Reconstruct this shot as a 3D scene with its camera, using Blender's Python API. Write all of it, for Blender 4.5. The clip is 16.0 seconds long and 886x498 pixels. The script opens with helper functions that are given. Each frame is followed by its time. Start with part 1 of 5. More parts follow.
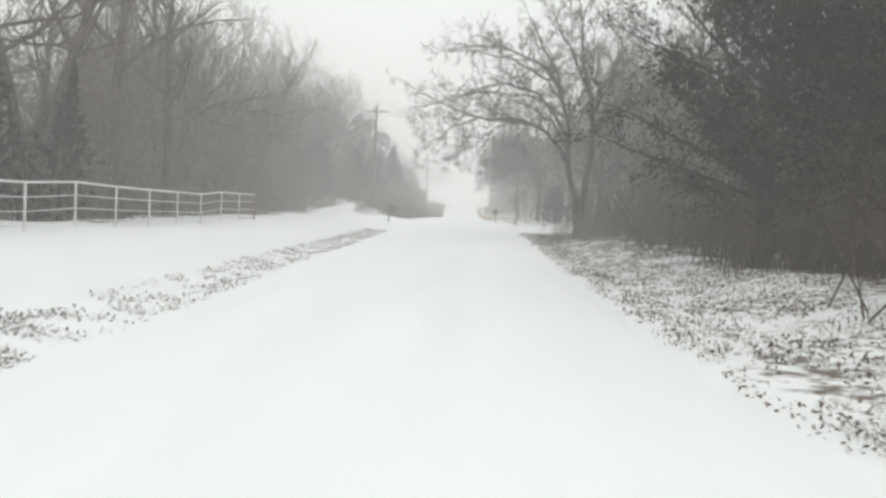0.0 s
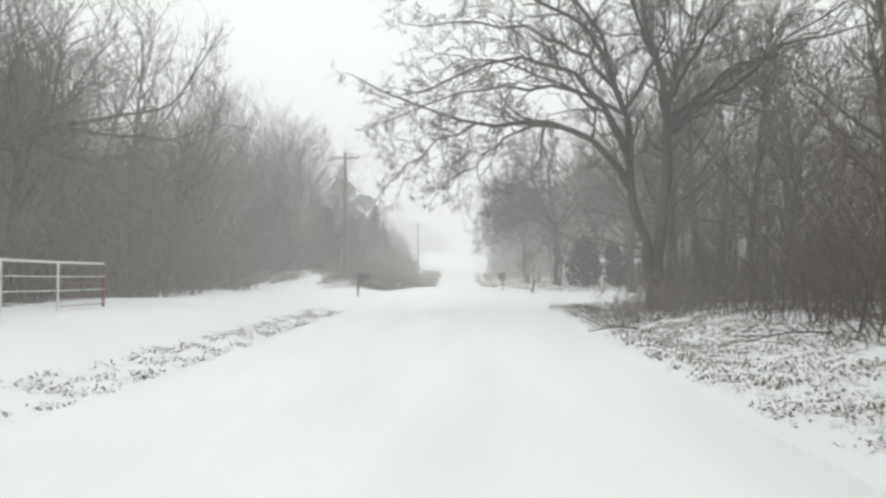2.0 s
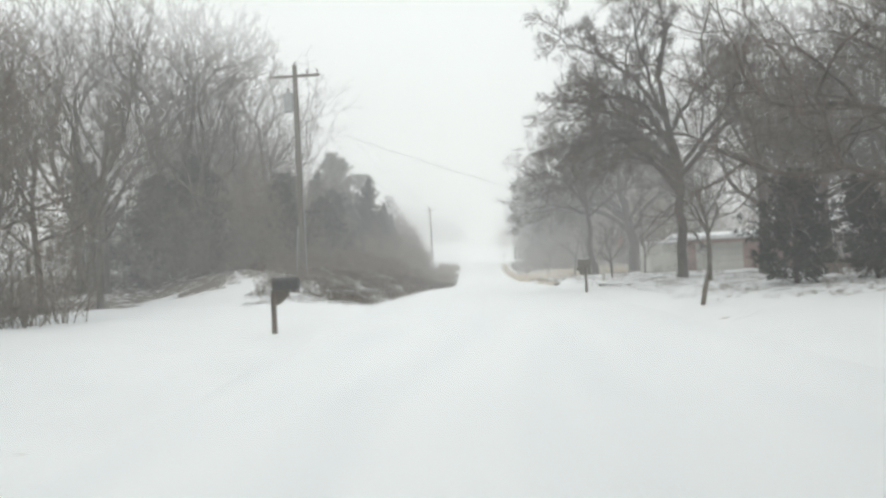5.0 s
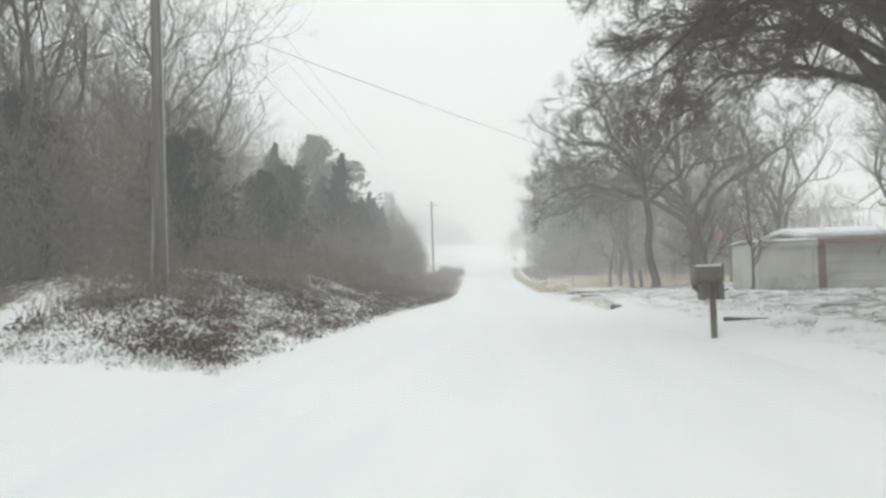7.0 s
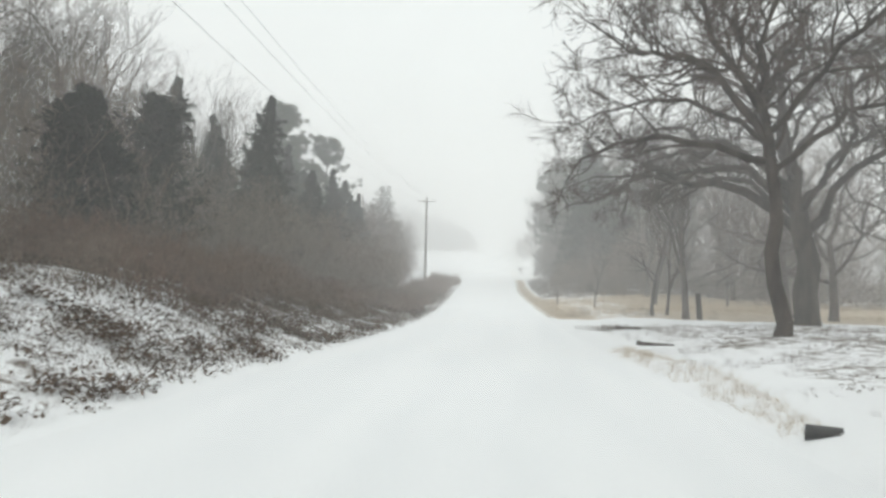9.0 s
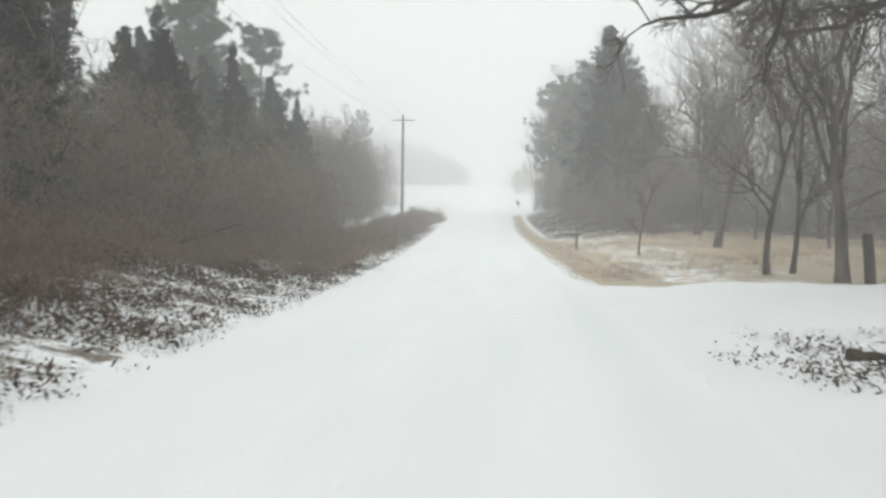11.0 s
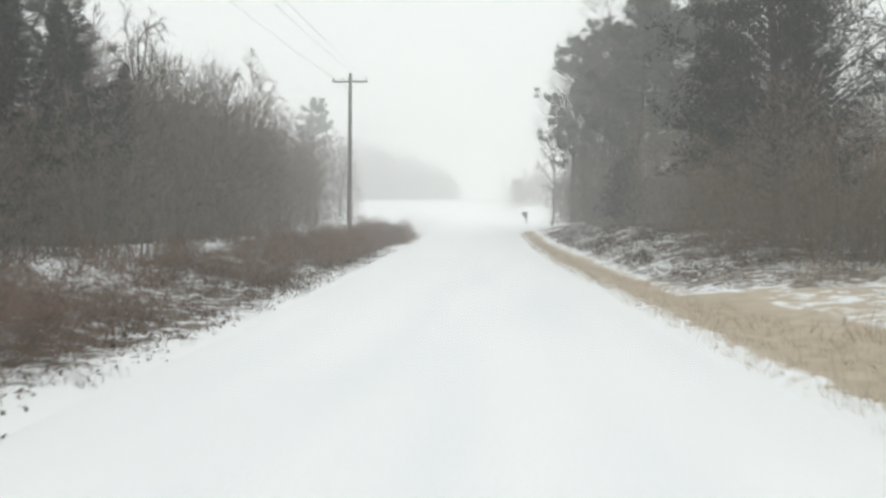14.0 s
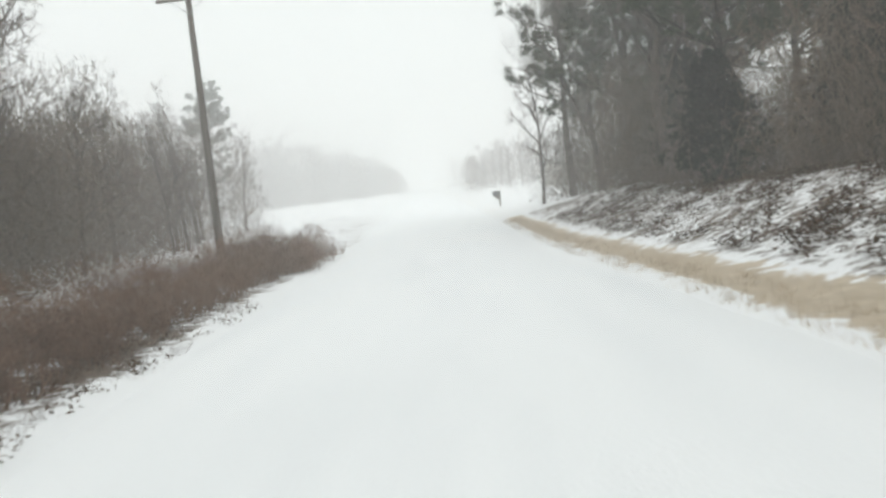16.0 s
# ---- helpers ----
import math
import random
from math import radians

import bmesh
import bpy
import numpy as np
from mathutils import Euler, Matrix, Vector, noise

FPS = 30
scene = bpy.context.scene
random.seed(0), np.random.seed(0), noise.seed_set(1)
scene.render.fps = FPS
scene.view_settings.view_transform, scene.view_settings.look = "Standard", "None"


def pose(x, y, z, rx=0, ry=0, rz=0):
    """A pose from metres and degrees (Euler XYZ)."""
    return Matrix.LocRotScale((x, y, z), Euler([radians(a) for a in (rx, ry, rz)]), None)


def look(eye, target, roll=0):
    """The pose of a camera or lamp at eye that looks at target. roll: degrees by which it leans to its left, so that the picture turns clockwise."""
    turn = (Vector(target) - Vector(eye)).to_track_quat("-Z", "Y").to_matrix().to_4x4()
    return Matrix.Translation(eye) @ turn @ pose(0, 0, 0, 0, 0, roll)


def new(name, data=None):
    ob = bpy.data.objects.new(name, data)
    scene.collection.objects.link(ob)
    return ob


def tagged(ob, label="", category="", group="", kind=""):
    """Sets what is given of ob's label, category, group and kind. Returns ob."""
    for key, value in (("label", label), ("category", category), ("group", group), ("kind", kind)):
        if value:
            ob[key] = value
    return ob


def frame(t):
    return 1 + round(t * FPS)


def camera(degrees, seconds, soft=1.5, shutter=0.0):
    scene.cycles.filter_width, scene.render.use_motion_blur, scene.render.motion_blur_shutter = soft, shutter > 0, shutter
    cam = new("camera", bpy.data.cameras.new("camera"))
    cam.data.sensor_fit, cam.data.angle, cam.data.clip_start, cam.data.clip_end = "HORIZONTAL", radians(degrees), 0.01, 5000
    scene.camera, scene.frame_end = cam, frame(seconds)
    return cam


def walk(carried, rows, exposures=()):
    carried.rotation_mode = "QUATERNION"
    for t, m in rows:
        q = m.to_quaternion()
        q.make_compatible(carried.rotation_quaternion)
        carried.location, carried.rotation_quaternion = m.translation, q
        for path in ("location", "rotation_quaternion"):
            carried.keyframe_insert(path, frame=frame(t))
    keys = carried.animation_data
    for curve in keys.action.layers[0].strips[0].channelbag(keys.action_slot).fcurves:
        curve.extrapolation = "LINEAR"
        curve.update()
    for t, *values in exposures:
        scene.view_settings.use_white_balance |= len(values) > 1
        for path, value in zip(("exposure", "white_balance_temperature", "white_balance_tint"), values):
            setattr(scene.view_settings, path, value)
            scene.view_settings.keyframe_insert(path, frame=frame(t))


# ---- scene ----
cam = camera(56.8, 16.0, soft=2.7, shutter=0.15)

PATH = [
    (0, (3.09, 0.756, 1.289), (2.98, 2.75, 1.186), 2.8),
    (0.5, (2.947, 5.212, 1.24), (2.878, 7.208, 1.131), -3.2),
    (1, (2.757, 9.636, 1.154), (2.712, 11.635, 1.116), -2.4),
    (1.5, (2.588, 14.091, 1.097), (2.515, 16.089, 1.152), -0.4),
    (2, (2.455, 18.547, 1.045), (2.349, 20.543, 1.111), -0.1),
    (2.5, (2.278, 23.178, 1.05), (2.166, 25.175, 1.093), -1.0),
    (3, (1.93, 27.814, 1.05), (1.824, 29.811, 1.073), -0.7),
    (3.5, (1.563, 32.468, 1.062), (1.439, 34.464, 1.089), -0.4),
    (6, (-0.067, 55.413, 1.221), (-0.209, 57.407, 1.28), -4.2),
    (6.5, (-0.081, 59.778, 1.26), (-0.221, 61.773, 1.318), -4.3),
    (7, (-0.032, 63.999, 1.35), (-0.195, 65.991, 1.408), -1.9),
    (7.5, (0.085, 68.283, 1.414), (-0.095, 70.274, 1.468), 0.7),
    (8, (0.214, 72.741, 1.453), (0.04, 74.732, 1.534), 1.4),
    (10.5, (0.293, 96.208, 1.465), (0.097, 98.199, 1.454), 1.7),
    (11, (0.12, 101.142, 1.393), (-0.049, 103.133, 1.315), 0.8),
    (11.5, (-0.125, 106.252, 1.313), (-0.314, 108.241, 1.241), 0.3),
    (12, (-0.36, 111.52, 1.223), (-0.521, 113.513, 1.19), -3.5),
    (12.5, (-0.564, 116.862, 1.157), (-0.738, 118.855, 1.155), -2.8),
    (13, (-0.843, 122.305, 1.133), (-1.012, 124.298, 1.131), -0.9),
    (13.5, (-1.093, 127.809, 1.058), (-1.254, 129.802, 1.05), 0.5),
    (14, (-1.273, 133.405, 1.132), (-1.422, 135.399, 1.105), 0.4),
    (14.5, (-1.441, 139.098, 1.229), (-1.549, 141.095, 1.197), -1.0),
    (15, (-1.662, 144.86, 1.329), (-1.74, 146.858, 1.295), -1.9),
    (15.5, (-2.014, 150.588, 1.425), (-2.079, 152.587, 1.384), -3.8),
    (16, (-2.47, 156.303, 1.53), (-2.507, 158.302, 1.482), -7.0),
]
walk(cam, [(t, look(eye, target, roll)) for t, eye, target, roll in PATH], [(0.0, 0.0, 6670, 5.3), (1.0, 0.05, 6630, 5.0), (3.4, 0.12, 6540, 4.4), (6.0, 0.0, 6540, 4), (16.0, -0.03, 6540, 4.4)])

# ---- light: a snowing, overcast sky ----
world = bpy.data.worlds.new("overcast_sky")
scene.world = world
world.use_nodes = True
wn, wl = world.node_tree.nodes, world.node_tree.links
wbg = wn["Background"]
wsky = wn.new("ShaderNodeTexSky")
wsky.sky_type, wsky.sun_disc = "NISHITA", False
wsky.sun_elevation, wsky.sun_rotation = radians(38), radians(200)
wsky.dust_density, wsky.air_density = 6.0, 1.0
wgrey = wn.new("ShaderNodeMix")
wgrey.data_type = "RGBA"
wgrey.inputs[0].default_value = 0.93
wgrey.inputs[7].default_value = (9.0, 9.15, 9.3, 1)  # cloud cover hides nearly all of the blue
wl.new(wsky.outputs[0], wgrey.inputs[6])
wl.new(wgrey.outputs[2], wbg.inputs[0])
wbg.inputs[1].default_value = 0.123
scene.cycles.volume_bounces = 6  # light scatters many times between the snow and the snow-filled air
scene.cycles.max_bounces = 12

sun = new("sun", bpy.data.lights.new("sun", "SUN"))
sun.data.energy, sun.data.angle, sun.data.color = 0.6, radians(40), (1.0, 0.97, 0.93)
sun.matrix_world = look((0, 0, 60), (18, 48, 0))
tagged(sun, kind="structure")


# ---- materials ----
def mat(name):
    m = bpy.data.materials.new(name)
    m.use_nodes = True
    return m, m.node_tree.nodes, m.node_tree.links, m.node_tree.nodes["Principled BSDF"]


def node(nt, kind, **inputs):
    n = nt.new(kind)
    for key, value in inputs.items():
        n.inputs[int(key[1:]) if key[0] == "i" and key[1:].isdigit() else key].default_value = value
    return n


def ramp(nt, stops):
    n = nt.new("ShaderNodeValToRGB")
    els = n.color_ramp.elements
    while len(els) < len(stops):
        els.new(0.5)
    for e, (p, c) in zip(els, stops):
        e.position, e.color = p, (*c, 1)
    return n


def plain(name, a, b, scale=4.0, rough=0.8, bump=0.3, detail=6.0, fine=60.0, metal=0.0, stretch=(1, 1, 1), vary=0.0, gloss=0.5):
    """Two tones mixed by a coarse and a fine noise, with a fine bump."""
    m, n, l, p = mat(name)
    co = n.new("ShaderNodeTexCoord")
    mp = n.new("ShaderNodeMapping")
    mp.inputs["Scale"].default_value = stretch
    l.new(co.outputs["Object"], mp.inputs[0])
    n1 = node(n, "ShaderNodeTexNoise", Scale=scale, Detail=detail)
    n2 = node(n, "ShaderNodeTexNoise", Scale=fine, Detail=3.0)
    l.new(mp.outputs[0], n1.inputs[0])
    l.new(mp.outputs[0], n2.inputs[0])
    add = n.new("ShaderNodeMath")
    add.operation = "MULTIPLY_ADD"
    add.inputs[1].default_value = 0.4
    l.new(n2.outputs[0], add.inputs[0])
    l.new(n1.outputs[0], add.inputs[2])
    r = ramp(n, [(0.5, a), (0.9, b)])
    l.new(add.outputs[0], r.inputs[0])
    colour = r.outputs[0]
    if vary:
        info = n.new("ShaderNodeObjectInfo")
        geo = n.new("ShaderNodeNewGeometry")
        both = n.new("ShaderNodeMath")
        both.operation = "ADD"
        l.new(info.outputs["Random"], both.inputs[0])
        l.new(geo.outputs["Random Per Island"], both.inputs[1])
        rng = n.new("ShaderNodeMapRange")
        rng.inputs[2].default_value, rng.inputs[3].default_value, rng.inputs[4].default_value = 2.0, 1 - vary, 1 + vary
        l.new(both.outputs[0], rng.inputs[0])
        hs = n.new("ShaderNodeHueSaturation")
        l.new(rng.outputs[0], hs.inputs["Value"])
        l.new(colour, hs.inputs["Color"])
        colour = hs.outputs[0]
    l.new(colour, p.inputs["Base Color"])
    p.inputs["Roughness"].default_value = rough
    p.inputs["Metallic"].default_value = metal
    p.inputs["Specular IOR Level"].default_value = gloss
    if bump:
        bp = node(n, "ShaderNodeBump", Strength=bump, Distance=0.02)
        l.new(add.outputs[0], bp.inputs["Height"])
        l.new(bp.outputs[0], p.inputs["Normal"])
    return m


SNOW = (0.9, 0.915, 0.93)
BARK = plain("bark_grey_brown", (0.026, 0.02, 0.017), (0.095, 0.076, 0.064), 3.0, 0.9, 0.8, fine=40, stretch=(1, 1, 0.25), vary=0.25, gloss=0.12)
GREYBARK = plain("bark_pale_grey", (0.045, 0.036, 0.031), (0.17, 0.138, 0.12), 3.0, 0.9, 0.8, fine=40, stretch=(1, 1, 0.25), vary=0.3, gloss=0.12)
OAKTWIG = plain("oak_twig_brown", (0.056, 0.042, 0.036), (0.14, 0.103, 0.088), 5.0, 0.85, 0.0, vary=0.3, gloss=0.12)
TWIG = plain("twig_brown", (0.095, 0.07, 0.06), (0.24, 0.18, 0.155), 5.0, 0.85, 0.0, vary=0.3, gloss=0.12)
BRUSHM = plain("brush_stem", (0.1, 0.081, 0.067), (0.26, 0.21, 0.17), 5.0, 0.9, 0.0, vary=0.4, gloss=0.12)
BRIAR = plain("red_brown_briar", (0.125, 0.086, 0.067), (0.3, 0.21, 0.16), 4.0, 0.9, 0.0, vary=0.4, gloss=0.12)
DULLB = plain("dull_brown_briar", (0.1, 0.072, 0.057), (0.23, 0.168, 0.13), 4.0, 0.9, 0.0, vary=0.4, gloss=0.12)
WEED = plain("dead_weed", (0.085, 0.062, 0.045), (0.2, 0.15, 0.11), 4.0, 0.9, 0.0, vary=0.4, gloss=0.12)
CEDAR = plain("cedar_foliage", (0.009, 0.012, 0.008), (0.037, 0.039, 0.026), 0.8, 0.8, 0.0, vary=0.1, gloss=0.12)
PINE = plain("pine_needles", (0.036, 0.044, 0.026), (0.09, 0.102, 0.06), 2.0, 0.7, 0.0, vary=0.4, gloss=0.12)
STRAW = plain("dead_grass", (0.36, 0.295, 0.21), (0.53, 0.45, 0.34), 3.0, 0.9, 0.0, vary=0.25)
LEAF = plain("dead_leaves", (0.045, 0.029, 0.02), (0.16, 0.108, 0.073), 9.0, 0.9, 0.0, vary=0.5, gloss=0.12)
WOOD = plain("weathered_wood", (0.06, 0.046, 0.036), (0.16, 0.125, 0.098), 3.0, 0.85, 0.5, fine=30, stretch=(4, 4, 0.5))
POLEW = plain("pole_wood", (0.09, 0.075, 0.065), (0.2, 0.17, 0.145), 2.0, 0.85, 0.4, fine=30, stretch=(6, 6, 0.3))
WHITEM = plain("white_pipe_paint", (0.6, 0.6, 0.58), (0.8, 0.8, 0.79), 2.0, 0.5, 0.1)
RUST = plain("rust_red_steel", (0.14, 0.04, 0.03), (0.3, 0.1, 0.07), 6.0, 0.7, 0.2)
DARKM = plain("black_painted_metal", (0.02, 0.02, 0.022), (0.06, 0.058, 0.055), 8.0, 0.5, 0.1)
TANBOX = plain("brown_plastic", (0.065, 0.053, 0.04), (0.13, 0.108, 0.082), 5.0, 0.6, 0.1)
GREYM = plain("galvanised_grey", (0.3, 0.31, 0.32), (0.45, 0.46, 0.47), 5.0, 0.5, 0.05, metal=0.4)
PORC = plain("brown_insulator", (0.05, 0.03, 0.025), (0.1, 0.06, 0.05), 5.0, 0.3, 0.0)
CABLE = plain("cable_black", (0.02, 0.02, 0.02), (0.05, 0.05, 0.05), 5.0, 0.6, 0.0)
SIDING = plain("cream_metal_siding", (0.45, 0.44, 0.4), (0.62, 0.61, 0.56), 1.0, 0.6, 0.1)
REDP = plain("red_brown_paint", (0.2, 0.11, 0.09), (0.33, 0.19, 0.155), 2.0, 0.7, 0.2)
FLAGRED = plain("red_cloth", (0.3, 0.06, 0.06), (0.42, 0.1, 0.09), 6.0, 0.85, 0.1)
SNOWM = plain("settled_snow", (0.84, 0.855, 0.87), SNOW, 2.0, 0.75, 0.4, fine=25)


def ground_material():
    """Snow, broken by leaf litter and dead grass where the zones painted on the mesh allow it."""
    m, n, l, p = mat("snowy_ground")
    co = n.new("ShaderNodeTexCoord")
    litter = n.new("ShaderNodeAttribute")
    litter.attribute_name = "litter"
    straw = n.new("ShaderNodeAttribute")
    straw.attribute_name = "straw"
    big = node(n, "ShaderNodeTexNoise", Scale=0.5, Detail=4.0, Roughness=0.6)
    mid = node(n, "ShaderNodeTexNoise", Scale=3.4, Detail=6.0, Roughness=0.66)
    fine = node(n, "ShaderNodeTexNoise", Scale=38.0, Detail=4.0)
    for t in (big, mid, fine):
        l.new(co.outputs["Object"], t.inputs[0])

    def math(op, a, b, c=None):
        k = n.new("ShaderNodeMath")
        k.operation = op
        for i, v in enumerate((a, b, c)):
            if v is None:
                continue
            if isinstance(v, (int, float)):
                k.inputs[i].default_value = v
            else:
                l.new(v, k.inputs[i])
        return k.outputs[0]

    patch = math("MULTIPLY_ADD", big.outputs[0], 0.5, math("MULTIPLY", mid.outputs[0], 0.9))
    patch = math("MULTIPLY_ADD", fine.outputs[0], 0.18, patch)
    cover = math("ADD", patch, math("MULTIPLY", litter.outputs["Fac"], 0.42))
    sharp = n.new("ShaderNodeMapRange")
    sharp.inputs[1].default_value, sharp.inputs[2].default_value = 0.98, 1.12
    l.new(cover, sharp.inputs[0])
    leaf = ramp(n, [(0.3, (0.05, 0.036, 0.028)), (0.5, (0.12, 0.088, 0.066)), (0.7, (0.24, 0.19, 0.14))])
    l.new(fine.outputs[0], leaf.inputs[0])
    hay = ramp(n, [(0.3, (0.38, 0.31, 0.22)), (0.7, (0.58, 0.5, 0.39))])
    l.new(mid.outputs[0], hay.inputs[0])
    snow = ramp(n, [(0.35, (0.86, 0.875, 0.89)), (0.65, SNOW)])
    l.new(big.outputs[0], snow.inputs[0])
    mix1 = n.new("ShaderNodeMix")
    mix1.data_type = "RGBA"
    l.new(sharp.outputs[0], mix1.inputs[0])
    l.new(snow.outputs[0], mix1.inputs[6])
    l.new(leaf.outputs[0], mix1.inputs[7])
    cut = n.new("ShaderNodeMapRange")
    cut.inputs[1].default_value, cut.inputs[2].default_value = 0.98, 1.1
    l.new(math("ADD", patch, math("MULTIPLY", straw.outputs["Fac"], 0.5)), cut.inputs[0])
    mix2 = n.new("ShaderNodeMix")
    mix2.data_type = "RGBA"
    l.new(cut.outputs[0], mix2.inputs[0])
    l.new(mix1.outputs[2], mix2.inputs[6])
    l.new(hay.outputs[0], mix2.inputs[7])
    l.new(mix2.outputs[2], p.inputs["Base Color"])
    p.inputs["Roughness"].default_value = 0.8
    bp = node(n, "ShaderNodeBump", Strength=0.5, Distance=0.06)
    l.new(math("MULTIPLY_ADD", sharp.outputs[0], -0.4, math("ADD", mid.outputs[0], math("MULTIPLY", fine.outputs[0], 0.15))), bp.inputs["Height"])
    l.new(bp.outputs[0], p.inputs["Normal"])
    return m


def road_material():
    m, n, l, p = mat("fresh_road_snow")
    co = n.new("ShaderNodeTexCoord")
    mp = n.new("ShaderNodeMapping")
    mp.inputs["Scale"].default_value = (1.0, 0.12, 1.0)
    l.new(co.outputs["Object"], mp.inputs[0])
    big = node(n, "ShaderNodeTexNoise", Scale=1.1, Detail=5.0)
    fine = node(n, "ShaderNodeTexNoise", Scale=22.0, Detail=5.0)
    l.new(mp.outputs[0], big.inputs[0])
    l.new(co.outputs["Object"], fine.inputs[0])
    c = ramp(n, [(0.3, (0.85, 0.87, 0.89)), (0.6, (0.91, 0.925, 0.94))])
    l.new(big.outputs[0], c.inputs[0])
    l.new(c.outputs[0], p.inputs["Base Color"])
    p.inputs["Roughness"].default_value = 0.7
    bp = node(n, "ShaderNodeBump", Strength=0.25, Distance=0.03)
    l.new(fine.outputs[0], bp.inputs["Height"])
    l.new(bp.outputs[0], p.inputs["Normal"])
    return m


# ---- plan: the road's line and heights ----
def table(rows):
    ys, vs = zip(*rows)
    return lambda y: float(np.interp(y, ys, vs))


def smooth(f, w=5.0):
    return lambda y: (f(y - w) + 2 * f(y) + f(y + w)) / 4


road_z = smooth(table([(-80, -0.1), (0, -0.16), (18, -0.38), (32, -0.39), (55, -0.23), (72, 0.0), (96, 0.01), (111, -0.22), (128, -0.38), (145, -0.12),
                       (156, 0.1), (183, 0.75), (196, 1.45), (215, 2.6), (260, 5.2), (320, 9.2), (380, 13.0), (440, 15.0), (700, 17), (3000, 17)]), 6)
edge_l = smooth(table([(-80, -0.2), (9, -1.1), (22, -2.3), (38, -2.7), (50, -3.2), (64, -3.8), (78, -4.3), (92, -3.9), (105, -3.45), (117, -3.8), (133, -4.5),
                       (150, -5.2), (165, -6.0), (185, -7.0), (200, -7.2), (340, -11.6), (440, -14.5), (3000, -88)]))
edge_r = smooth(table([(-80, 6.0), (13, 5.35), (30, 5.2), (45, 5.2), (62, 4.5), (80, 3.5), (92, 2.8), (103, 2.2), (124, 2.0), (140, 1.35), (152, 0.85), (166, 0.4),
                       (195, 0.0), (340, -5.2), (440, -8), (3000, -80)]))
rise_l = smooth(table([(-80, 0.5), (40, 0.42), (58, 0.3), (66, 0.15), (76, 0.15), (81, 0.9), (95, 1.25), (108, 1.15), (120, 0.75), (134, 0.5), (175, 0.48), (195, 0.4), (230, 0.2), (3000, 0.2)]), 1.5)
rise_r = smooth(table([(-80, 0.5), (45, 0.5), (54, 0.25), (66, 0.26), (84, 0.26), (100, 0.3), (112, 0.25), (124, 0.2), (150, 0.35), (161, 1.2), (190, 1.15), (205, 0.4), (3000, 0.2)]), 1.5)


def step(v):
    v = min(1.0, max(0.0, v))
    return v * v * (3 - 2 * v)


def mouth(y, d):
    """The far side of the left driveway slants away from the road."""
    return y + 4.0 - 1.0 * min(d, 14.0) if 58 < y < 112 else y + (4.0 - min(d, 14.0)) * (step((y - 48) / 10) if y <= 58 else step((122 - y) / 10))


def ground_z(x, y):
    near = road_z(y)
    l, r = edge_l(y), edge_r(y)
    d = l - x if x < l else x - r if x > r else 0.0
    if d <= 0:
        return near - 0.03
    rise = rise_l(mouth(y, d)) if x < l else rise_r(y)
    reach = 4.5 if x < l else 5.0
    h = near - 0.03 + (0.05 if x < l or not 66 < y < 112 else 0.15) * step(d / 0.5) + rise * step((d - 0.3) / reach)
    h += step((d - 1) / 4) * 0.22 * (noise.noise((x * 0.13, y * 0.13, 0.0)) + 0.4 * noise.noise((x * 0.5, y * 0.5, 3.0)))
    h += step((d - 0.6) / 2) * 0.05 * noise.noise((x * 1.7, y * 1.7, 7.0))
    if x < l and 78 < y < 190:
        h += step((d - 0.3) / 1.5) * 0.15 * noise.noise((x * 0.9, y * 0.9, 13.0))
    if x < l:
        m = mouth(y, d)
        h += 0.6 * step((d - 3) / 5) * step((m - 76) / 6) * step((112 - m) / 10)  # the bank above the driveway
    h += 0.012 * max(0.0, d - 12) * (1 if d < 120 else 120 / d)
    if x > r:
        h += 2.3 * step((d - 13) / 24) * step((y - 38) / 10) * step((128 - y) / 16)  # the field climbs away from the road
    return h


